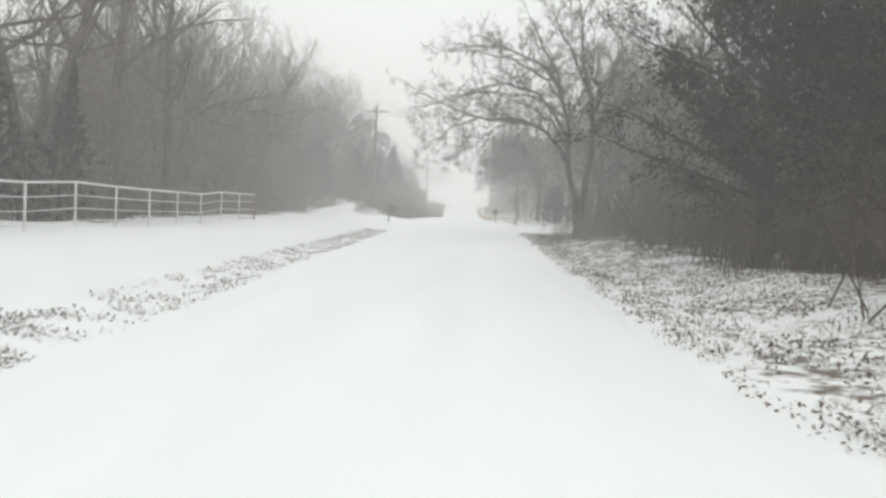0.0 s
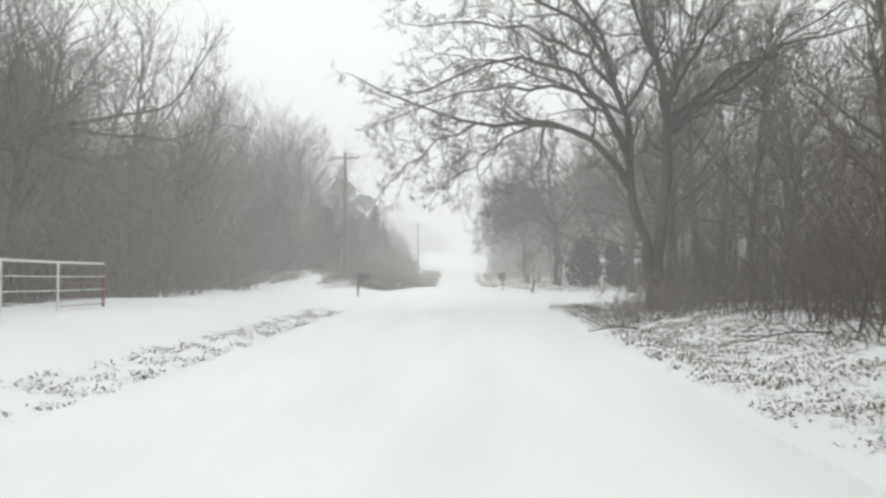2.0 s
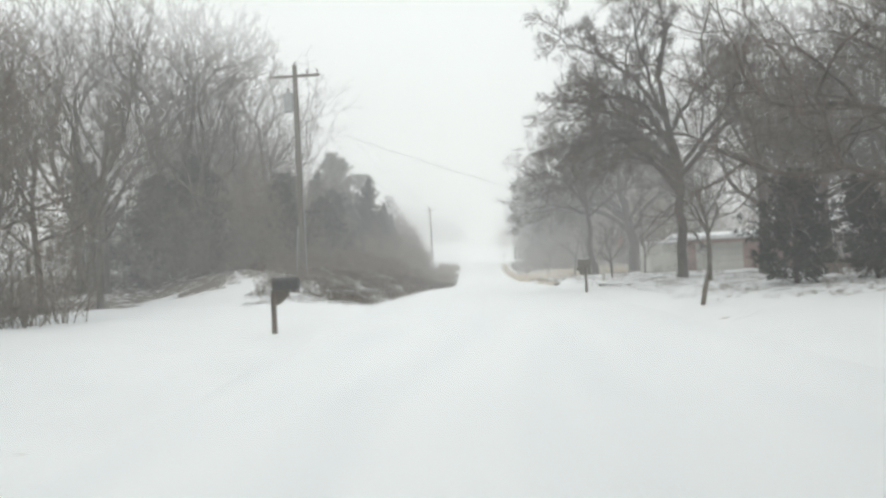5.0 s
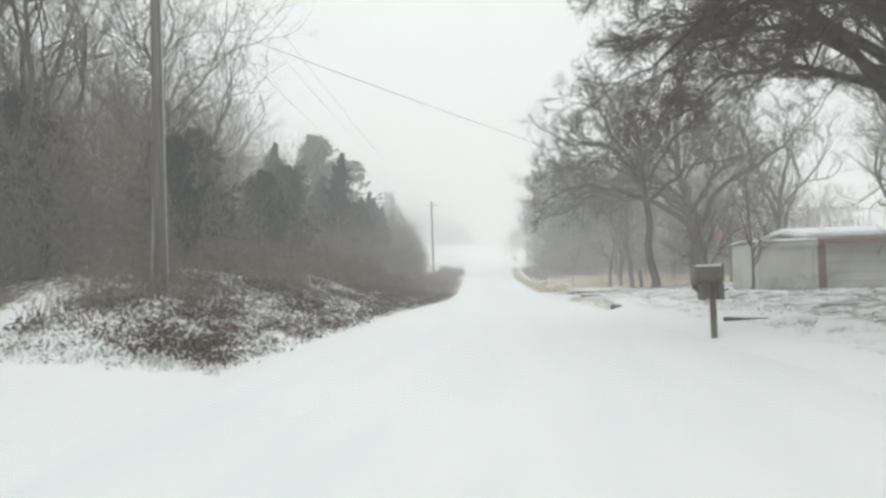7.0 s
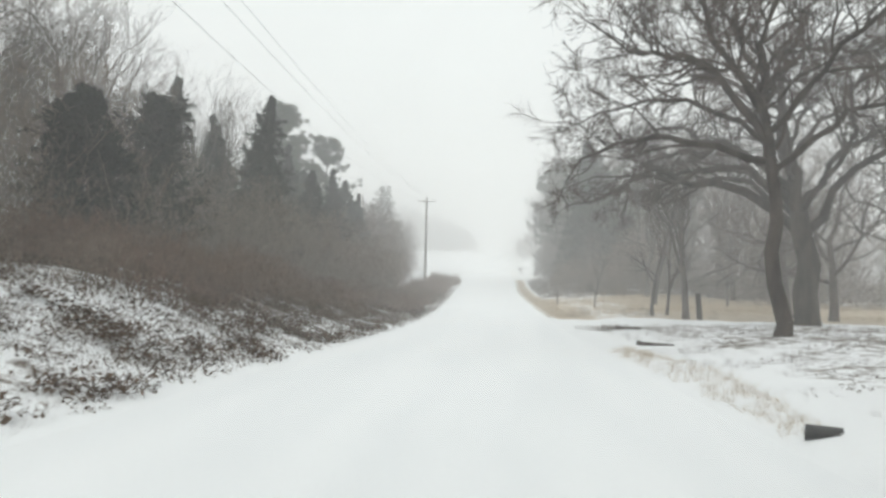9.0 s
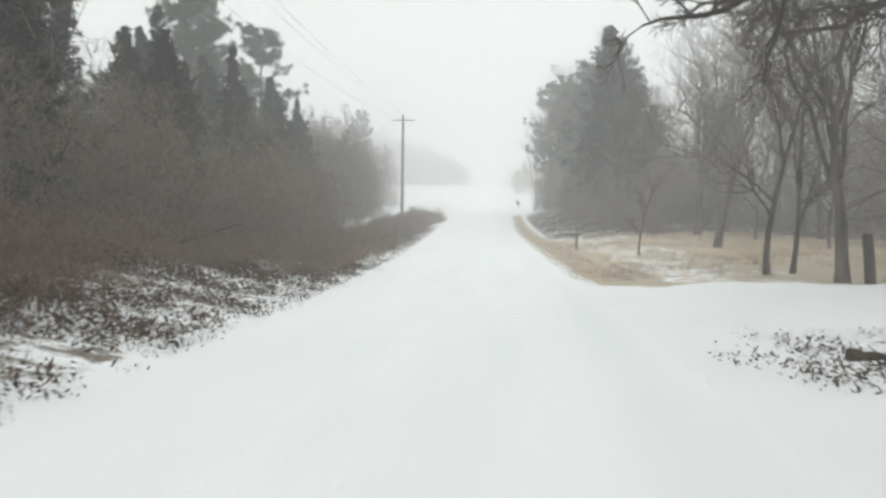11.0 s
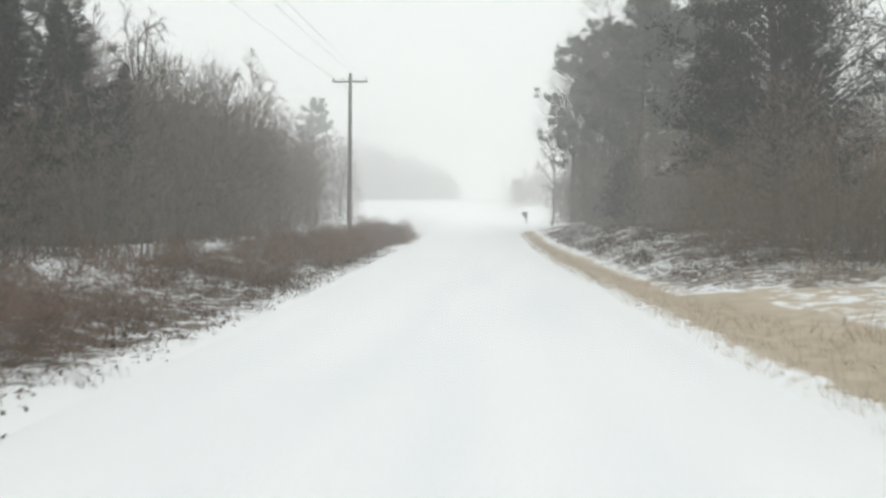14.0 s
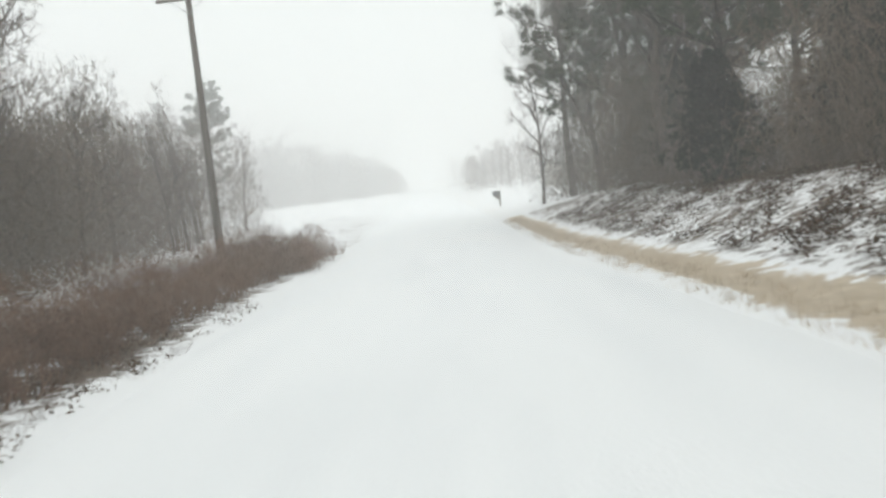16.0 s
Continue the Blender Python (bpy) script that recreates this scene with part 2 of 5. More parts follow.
def zones(x, y):
    """How much leaf litter and how much dead grass breaks the snow."""
    l, r = edge_l(y), edge_r(y)
    k, s = 0.0, 0.0
    out = max(l - x, x - r, 0.0)
    y += min(1.0, out / 8) * (4.0 * noise.noise((x * 0.12, y * 0.12, 21.0)) + 9.0 * min(1.0, out / 40) * noise.noise((x * 0.03, y * 0.03, 5.0)))
    if x < l:
        d = l - x
        y = mouth(y, d)
        if y < 52:
            k = 0.07 * math.exp(-((d - 0.35) / 0.4) ** 2) if y < 50 else 0.0
            k = max(k, 0.8 * step((d - 7.5) / 3))
        elif y < 79:
            k = 0.85 * step((d - (11 if y < 76 else 6)) / 3)
        else:
            k = 0.42 * step(d / 1.0) + 0.36 * step((d - 4) / 3)
            if y > 100:
                k = 0.44 * step(d / 0.7) + (0.5 * step((d - 1.9) / 1.6) if y < 140 else 0.3 * step(d / 1.0) * step((3.6 - d) / 1.0) + 0.4 * step((d - 8) / 4))
            if y > 188:
                k = 0.1
        if 188 < y < 230 and d < 6:
            k = 0.35
    elif x > r:
        d = x - r
        if y < 53:
            k = 0.42 * step(d / 0.6) + 0.4 * step((d - 4) / 2)
        elif y < 66:
            k = 0.12 if d < 9 else 1.0 if d < 38 else 0.0
        elif y < 100:
            k = 0.48 * step((d - 1.0) / 2) + 0.5 * step((d - 11) / 4) - 0.98 * step((d - 36) / 3)
        elif y < 112:
            k = 0.55 * step((d - 0.8) / 2)
        elif y < 122:
            k = 0.05 if d < 10 else 0.4
        elif y < 200:
            s = 1.0 * step((d - 0.1) / 0.5) * (1 - 0.9 * step((d - (0.75 if y > 150 else 22)) / 0.9))
            k = 0.7 * step((d - 2.2) / 2) if y < 150 else 0.62 * step((d - 0.7) / 1.0) + 0.2 * step((d - 5) / 3)
            if y < 150:
                s = s * (1.0 if d < 2.2 or d > 6 else 0.55)
        else:
            k, s = 0.15, 0.3 * step(1 - d / 5)
    if out > 36:
        k += (0.3 - k) * step((out - 36) / 14)
    return k, s


# ---- helpers for meshes ----
def mesh_of(name, verts, faces, material=None, shade=False):
    me = bpy.data.meshes.new(name)
    verts = np.asarray(verts, dtype=np.float32).reshape(-1, 3)
    if isinstance(faces, np.ndarray):
        n, k = faces.shape
        me.vertices.add(len(verts))
        me.vertices.foreach_set("co", verts.ravel())
        me.loops.add(n * k)
        me.loops.foreach_set("vertex_index", faces.ravel().astype(np.int32))
        me.polygons.add(n)
        me.polygons.foreach_set("loop_start", np.arange(0, n * k, k, dtype=np.int32))
        me.update(calc_edges=True)
    else:
        me.from_pydata([tuple(v) for v in verts], [], faces)
    me.validate()
    if shade:
        me.polygons.foreach_set("use_smooth", [True] * len(me.polygons))
    if material:
        me.materials.append(material)
    return me


def part(name, bm, material, parent, label=""):
    """Links a bmesh (or a ready mesh) as one part under a thing."""
    if isinstance(bm, bpy.types.Mesh):
        me = bm
    else:
        me = bpy.data.meshes.new(name)
        bm.to_mesh(me)
        bm.free()
        me.materials.append(material)
    ob = new(name, me)
    ob.parent = parent
    if label:
        tagged(ob, label)
    return ob


def thing(name, x, y, z, label, category, group="", kind="", turn=0.0):
    e = new(name)
    e.empty_display_size = 0.2
    e.matrix_world = pose(x, y, z, 0, 0, turn)
    return tagged(e, label, category, group, kind)


def box(bm, cx, cy, cz, sx, sy, sz, bevel=0.0, m=None):
    made = bmesh.ops.create_cube(bm, size=1.0, matrix=(m or Matrix()) @ Matrix.Translation((cx, cy, cz)) @ Matrix.Diagonal((sx, sy, sz, 1)))["verts"]
    if bevel:
        edges = list({e for v in made for e in v.link_edges})
        bmesh.ops.bevel(bm, geom=edges, offset=bevel, segments=2, affect="EDGES", profile=0.6)
    return bm


def rod(bm, a, b, r0, r1=None, sides=8):
    a, b = Vector(a), Vector(b)
    way = b - a
    m = Matrix.Translation((a + b) / 2) @ way.to_track_quat("Z", "Y").to_matrix().to_4x4()
    bmesh.ops.create_cone(bm, cap_ends=True, segments=sides, radius1=r0, radius2=r0 if r1 is None else r1, depth=way.length, matrix=m)
    return bm


def bmx():
    return bmesh.new()


def taper(r0, r1, n):
    return [r0 + (r1 - r0) * i / max(1, n - 1) for i in range(n)]


class Tubes:
    """Collects tapered tubes as triangles."""

    def __init__(self):
        self.v, self.f = [], []

    def sliver(self, a, b, r):
        """A single fine twiglet: a base of two corners and a tip."""
        w = (b - a).cross(Vector((0.3, 0.5, 0.8))).normalized() * r
        i = len(self.v)
        self.v += [a - w, a + w, b]
        self.f.append((i, i + 1, i + 2))

    def spike(self, pts, r0, r1):
        """A three-sided twig that runs out to a point."""
        self.add(pts[:-1], taper(r0, r1, len(pts) - 1) if len(pts) > 2 else (r0,), 3)
        i, n = len(self.v), len(self.v) - 3
        self.v.append(pts[-1])
        self.f += [(n + k, n + (k + 1) % 3, i) for k in range(3)]

    def add(self, pts, radii, sides):
        base = len(self.v)
        n = len(pts)
        for i, p in enumerate(pts):
            q = pts[min(i + 1, n - 1)] - pts[max(i - 1, 0)]
            q = q.normalized() if q.length > 1e-9 else Vector((0, 0, 1))
            a = q.cross(Vector((0.31, 0.17, 0.93)) if abs(q.z) < 0.95 else Vector((1, 0, 0))).normalized()
            b = q.cross(a)
            for k in range(sides):
                t = 2 * math.pi * k / sides
                self.v.append(p + (a * math.cos(t) + b * math.sin(t)) * radii[i])
        for i in range(n - 1):
            for k in range(sides):
                c, d = base + i * sides + k, base + i * sides + (k + 1) % sides
                self.f.append((c, d, d + sides))
                self.f.append((c, d + sides, c + sides))

    def mesh(self, name, material, shade=True):
        return mesh_of(name, [tuple(v) for v in self.v], np.array(self.f, dtype=np.int32), material, shade)

    def with_twigs(self, name, material, twigs, fine):
        """One crown mesh: these limbs in one material, the twigs in another."""
        n = len(self.v)
        faces = np.array(self.f + [(a + n, b + n, c + n) for a, b, c in twigs.f], dtype=np.int32)
        me = mesh_of(name, [tuple(v) for v in self.v + twigs.v], faces, material, True)
        me.materials.append(fine)
        me.polygons.foreach_set("material_index", [0] * len(self.f) + [1] * len(twigs.f))
        return me


def bent(rng, start, way, length, segs, wander, lift=0.0):
    pts, p, d = [start.copy()], start.copy(), way.normalized()
    for _ in range(segs):
        d = (d + Vector((rng.gauss(0, wander), rng.gauss(0, wander), rng.gauss(0, wander) + lift))).normalized()
        p = p + d * (length / segs)
        pts.append(p.copy())
    return pts


def swerve(rng, way, angle):
    """A way that leaves the given one by about that many degrees, to any side."""
    w = way.normalized()
    a = w.cross(Vector((rng.uniform(-1, 1), rng.uniform(-1, 1), rng.uniform(-1, 1)))).normalized()
    t = radians(angle * rng.uniform(0.7, 1.3))
    return w * math.cos(t) + a * math.sin(t)


# ---- ground, road, falling-snow haze ----
def build_ground():
    xs = np.concatenate([[-2500, -1200, -600, -300, -170, -110, -80], np.arange(-62, -26, 3.0), np.arange(-26, -12, 1.0), np.arange(-12, 14, 0.34),
                         np.arange(14, 26, 1.0), np.arange(26, 62, 3.0), [80, 110, 170, 300, 600, 1200, 2500]])
    ys = np.concatenate([[-2500, -900, -300, -120, -70, -45, -30, -18, -10], np.arange(-5, 205, 0.5), np.arange(205, 240, 1.5), np.arange(240, 420, 6.0),
                         [440, 480, 560, 700, 1000, 1600, 2500]])
    verts, lit, hay = [], [], []
    for y in ys:
        for x in xs:
            verts.append((x, y, ground_z(x, y)))
            k, s = zones(x, y)
            lit.append(k)
            hay.append(s)
    n, m = len(xs), len(ys)
    i = (np.arange(m - 1)[:, None] * n + np.arange(n - 1)[None]).ravel()
    faces = np.stack([i, i + 1, i + n + 1, i + n], 1)
    me = mesh_of("ground", verts, faces, ground_material(), True)
    for name, values in (("litter", lit), ("straw", hay)):
        me.attributes.new(name, "FLOAT", "POINT").data.foreach_set("value", values)
    return tagged(new("ground", me), "snow-covered ground with leaf litter and dead grass showing through", "ground", kind="structure")


def build_road():
    ys = np.concatenate([np.arange(-80, 240, 1.0), np.arange(240, 460, 5.0)])
    cols = 13
    verts = []
    for y in ys:
        l, r, z = edge_l(y), edge_r(y), road_z(y)
        l += 0.16 * noise.noise((0.0, y * 0.35, 1.0)) + 0.07 * noise.noise((0.0, y * 1.4, 5.0))
        r += 0.16 * noise.noise((9.0, y * 0.35, 1.0)) + 0.07 * noise.noise((9.0, y * 1.4, 5.0))
        for k in range(cols):
            u = k / (cols - 1)
            drop = 0.05 * (1 - step(u / 0.06)) + 0.05 * (1 - step((1 - u) / 0.06))
            bump = 0.012 * noise.noise((u * 6, y * 0.25, 2.0))
            verts.append((l + (r - l) * u, y, z + 0.035 + 0.04 * math.sin(math.pi * u) + bump - drop - (0.03 if k in (0, cols - 1) else 0)))
    i = (np.arange(len(ys) - 1)[:, None] * cols + np.arange(cols - 1)[None]).ravel()
    me = mesh_of("road", verts, np.stack([i, i + 1, i + cols + 1, i + cols], 1), road_material(), True)
    return tagged(new("road", me), "straight country road under fresh untracked white snow", "road", kind="structure")


def build_haze(cy, deep, density):
    """The snow-filled air: a thin even scatter in a box."""
    m = bpy.data.materials.new("snow_filled_air")
    m.use_nodes = True
    n, l = m.node_tree.nodes, m.node_tree.links
    n.remove(n["Principled BSDF"])
    sc = n.new("ShaderNodeVolumeScatter")
    sc.inputs["Color"].default_value = (0.97, 0.975, 0.98, 1)
    sc.inputs["Density"].default_value = density
    sc.inputs["Anisotropy"].default_value = 0.0
    l.new(sc.outputs[0], n["Material Output"].inputs["Volume"])
    bm = bmx()
    box(bm, 0, cy, 12, 420, deep, 46)
    me = bpy.data.meshes.new("air_haze")
    bm.to_mesh(me)
    bm.free()
    me.materials.append(m)
    return tagged(new("air_haze", me), "white haze of fine falling snow in the air", "haze", kind="structure")


HAZE = 0.0058
build_ground()
build_road()
build_haze(60, 300, HAZE)  # over the walk
build_haze(340.2, 260, 1.7 * HAZE)  # the thicker squall over the hill


# ---- trees ----
def along(pts, radii, u):
    k = min(len(pts) - 2, int(u * (len(pts) - 1)))
    v = u * (len(pts) - 1) - k
    return pts[k].lerp(pts[k + 1], v), (pts[k + 1] - pts[k]).normalized(), radii[k] * (1 - v) + radii[k + 1] * v


def limb_out(rng, limbs, twigs, pts, radii, many, length, fine, droop=0.0, start=0.25, bend=1, thick=1.2, extra=3):
    """Side branches, twigs and twiglets along a limb."""
    for _ in range(many):
        u = start + (1 - start) * rng.random() ** 0.8
        p, d, r = along(pts, radii, u)
        ln = length * (1.25 - 0.75 * u) * rng.uniform(0.6, 1.3)
        q = bent(rng, p, swerve(rng, d, 48), ln, 3, 0.18, 0.03 - droop)
        limbs.add(q, taper(min(r * 0.7, 0.05), 0.01, 4), 3)
        for _ in range(fine):
            a, b, _ = along(q, taper(1, 1, 4), 0.15 + 0.85 * rng.random())
            w = bent(rng, a, swerve(rng, b, 42), ln * rng.uniform(0.3, 0.62), bend, 0.22, 0.02 - droop)
            twigs.spike(w, 0.014 * thick, 0.009 * thick)
            for _ in range(extra):
                c, e, _ = along(w, taper(1, 1, bend + 1), 0.2 + 0.8 * rng.random())
                twigs.sliver(c, c + swerve(rng, e, 40) * ln * rng.uniform(0.18, 0.45), 0.008 * thick)


def bare_meshes(seed, height, many, fine, spread=0.5, trunk=0.2, low=0.35, leanx=0.0, forked=False):
    rng = random.Random(seed)
    tr, lb, tw = Tubes(), Tubes(), Tubes()
    stems = []
    for k in range(2 if forked else 1):
        way = Vector((leanx + (0.16 * (1 - 2 * k) if forked else 0), rng.uniform(-0.06, 0.06), 1))
        pts = bent(rng, Vector((0.12 * k, 0, -0.25)), way, height * rng.uniform(0.9, 1.0), 10, 0.055, 0.03)
        rad = [trunk * (1.25 if i == 0 else 1) * (1 - 0.92 * (i / 10) ** 0.9) + 0.012 for i in range(11)]
        tr.add(pts, rad, 7)
        stems.append((pts, rad))
    for pts, rad in stems:
        for _ in range(many if not forked else many * 2 // 3):
            u = low + (1 - low) * rng.random()
            p, d, r = along(pts, rad, u)
            a = rng.uniform(0, 2 * math.pi)
            way = Vector((math.cos(a) * spread, math.sin(a) * spread, 0.75 + 0.3 * u))
            ln = height * (0.46 - 0.28 * u) * rng.uniform(0.7, 1.25)
            q = bent(rng, p, way, ln, 6, 0.17, 0.05)
            rr = taper(min(0.62 * r + 0.01, 0.13), 0.014, 7)
            lb.add(q, rr, 4)
            limb_out(rng, lb, tw, q, rr, 6, ln * 0.42, fine)
    return tr.mesh("trunk", GREYBARK), lb.with_twigs("crown", GREYBARK, tw, TWIG)


def plant(name, meshes, x, y, label, category, group="", turn=0.0, scale=1.0, lift=0.0):
    e = thing(name, x, y, ground_z(x, y) + lift, label, category, group, turn=turn)
    for me in meshes:
        part(me.name.split(".")[0], me, None, e)
    e.scale = (scale, scale, scale)
    return e


def cedar_meshes(seed, height, radius, boughs=150, sprays=7, leaves=22, base=0.5, leaf=0.3, shape=0.75, rise=0.3):
    """A cedar: boughs all round the trunk, each ending in feathery flat sprays of foliage, with gaps between the boughs."""
    rng = random.Random(seed)
    tr, v, f = Tubes(), [], []
    pts = bent(rng, Vector((0, 0, -0.2)), Vector((0.02, 0.01, 1)), height + 0.2, 8, 0.03, 0.03)
    tr.add(pts, taper(0.05 + height * 0.014, 0.015, 9), 6)

    def leaflet(p, way, ln, wide):
        side = way.cross(Vector((rng.gauss(0, 1), rng.gauss(0, 1), rng.gauss(0, 1)))).normalized() * wide
        i = len(v)
        v.extend((p - side, p + side, p + way * ln))
        f.append((i, i + 1, i + 2))

    for k in range(boughs):
        u = ((k + rng.random()) / boughs) ** 0.9
        p, _, _ = along(pts, taper(1, 1, 9), min(0.995, (base + (height - base) * u) / height))
        a = 2.4 * k + rng.uniform(-0.5, 0.5)
        lump = 0.9 + 0.55 * noise.noise((math.cos(a) * 1.1, math.sin(a) * 1.1, p.z * 0.4 + seed)) + 0.42 * noise.noise((math.cos(a) * 2.6, math.sin(a) * 2.6, p.z * 1.1 + seed))
        reach = radius * (1 - u) ** shape * min(1.0, 0.72 + 1.6 * u) * min(1.18, max(0.35, lump)) * rng.uniform(0.65, 1.1) + 0.12
        q = bent(rng, p, Vector((math.cos(a), math.sin(a), rise + 0.8 * u)), reach, 4, 0.1, 0.05)
        tr.add(q, taper(0.012 + 0.014 * reach, 0.008, 5), 3)
        for j in range(sprays):
            w = 0.22 + 0.78 * (j + rng.random()) / sprays
            c, d, _ = along(q, taper(1, 1, 5), min(0.99, w))
            way = (swerve(rng, d, 48) + Vector((0, 0, 0.12))).normalized()
            ln = (0.12 + 0.33 * reach) * rng.uniform(0.6, 1.15) * (1.15 - 0.45 * w)
            for i in range(leaves):
                t = rng.random()
                e = swerve(rng, way, 38)
                e.z -= 0.12
                o = Vector((rng.gauss(0, 0.1), rng.gauss(0, 0.1), rng.gauss(0, 0.07))) * (0.15 + 1.2 * ln)
                small = min(1.0, 0.45 + 0.4 * reach)
                leaflet(c + way * ln * t + o, e, small * leaf * rng.uniform(0.55, 1.1), small * leaf * rng.uniform(0.08, 0.15))
    return tr.mesh("trunk", BARK), mesh_of("crown", [tuple(q) for q in v], np.array(f, dtype=np.int32), CEDAR)


def pine_meshes(seed, height, radius, base):
    """A tall pine: bare trunk below, whorls of limbs with tufts of needles above."""
    rng = random.Random(seed)
    tr, v, f = Tubes(), [], []
    pts = bent(rng, Vector((0, 0, -0.2)), Vector((0.01, 0.02, 1)), height, 9, 0.03, 0.04)
    tr.add(pts, taper(0.05 + height * 0.011, 0.025, 10), 7)
    for _ in range(72):
        u = (base + (height - base) * rng.random() ** 0.85) / height
        p, d, r = along(pts, taper(0.18, 0.02, 10), min(0.98, u))
        a = rng.uniform(0, 6.28)
        ln = radius * (1.08 - 0.85 * max(0.0, (p.z - base) / (height - base)) ** 1.6) * rng.uniform(0.55, 1.1)
        q = bent(rng, p, Vector((math.cos(a), math.sin(a), 0.3)), ln, 4, 0.14, 0.09)
        tr.add(q, taper(0.05, 0.012, 5), 4)
        for _ in range(8):
            c, w, _ = along(q, taper(1, 1, 5), 0.35 + 0.65 * rng.random())
            c = c + Vector((rng.gauss(0, 0.3), rng.gauss(0, 0.3), rng.gauss(0.18, 0.14)))
            for _ in range(54):
                e = Vector((rng.gauss(0, 1), rng.gauss(0, 1), rng.gauss(0.35, 0.75))).normalized() * rng.uniform(0.3, 0.58)
                s = e.cross(Vector((rng.uniform(-1, 1), rng.uniform(-1, 1), rng.uniform(-1, 1)))).normalized() * 0.024
                i = len(v)
                v += [c - s, c + s, c + e]
                f.append((i, i + 1, i + 2))
    return tr.mesh("trunk", BARK), mesh_of("crown", [tuple(q) for q in v], np.array(f, dtype=np.int32), PINE)


def grow(rng, limbs, twigs, p, way, length, radius, level, lift=0.06, twig=7):
    """A crooked branch that forks again and again and ends in fine twigs."""
    segs = 4 if level > 1 else 2
    q = bent(rng, p, way, length, segs, 0.2, lift)
    rr = taper(radius, radius * 0.66, segs + 1)
    limbs.add(q, rr, 6 if radius > 0.08 else 4 if radius > 0.025 else 3)
    end = (q[-1] - q[-2]).normalized()
    if level == 0:
        for _ in range(twig):
            a, b, _ = along(q, rr, 0.1 + 0.9 * rng.random())
            w = bent(rng, a, swerve(rng, b, 40), length * rng.uniform(0.5, 1.0), 1 if twig < 4 else 2, 0.2, 0.03)
            twigs.spike(w, 0.008, 0.006)
            for _ in range(3):
                c, e, _ = along(w, taper(1, 1, len(w)), 0.15 + 0.8 * rng.random())
                twigs.sliver(c, c + swerve(rng, e, 42) * length * rng.uniform(0.25, 0.5), 0.006)
        return
    for k in range(2):
        grow(rng, limbs, twigs, q[-1], swerve(rng, end, 26 + 8 * k), length * rng.uniform(0.66, 0.86), radius * (0.62 - 0.08 * k), level - 1, lift, twig)
    for _ in range(2 if level > 2 else 1):
        a, b, r = along(q, rr, rng.uniform(0.3, 0.92))
        grow(rng, limbs, twigs, a, swerve(rng, b, 50), length * rng.uniform(0.5, 0.72), r * 0.5, level - 1, lift, twig)


def crooked_meshes(seed, stem, trunk, boughs, reach, level=3, tilt=0.9, lift=0.07, twig=7):
    """A tree with a short crooked trunk that parts into wide boughs and a rounded crown."""
    rng = random.Random(seed)
    tr, lb, tw = Tubes(), Tubes(), Tubes()
    pts = bent(rng, Vector((0, 0, -0.3)), Vector((rng.uniform(-0.08, 0.08), rng.uniform(-0.08, 0.08), 1)), stem, 8, 0.05, 0.03)
    rad = [trunk * (1.3 if i == 0 else 1) * (1 - 0.5 * i / 8) for i in range(9)]
    tr.add(pts, rad, 8)
    for k in range(boughs):
        u = 0.45 + 0.55 * (k + 0.5) / boughs
        p, d, r = along(pts, rad, u)
        a = 2.4 * k + rng.uniform(-0.5, 0.5)
        up = tilt * (0.5 + 1.0 * (u - 0.45) / 0.55)
        grow(rng, lb, tw, p, Vector((math.cos(a), math.sin(a), up)), reach * rng.uniform(0.85, 1.15) * (1.1 - 0.2 * u), r * 0.62, level, lift, twig)
    grow(rng, lb, tw, pts[-1], Vector((0, 0, 1)), reach * 1.0, rad[-1] * 0.95, level, lift, twig)
    return tr.mesh("trunk", GREYBARK), lb.with_twigs("crown", GREYBARK, tw, TWIG)


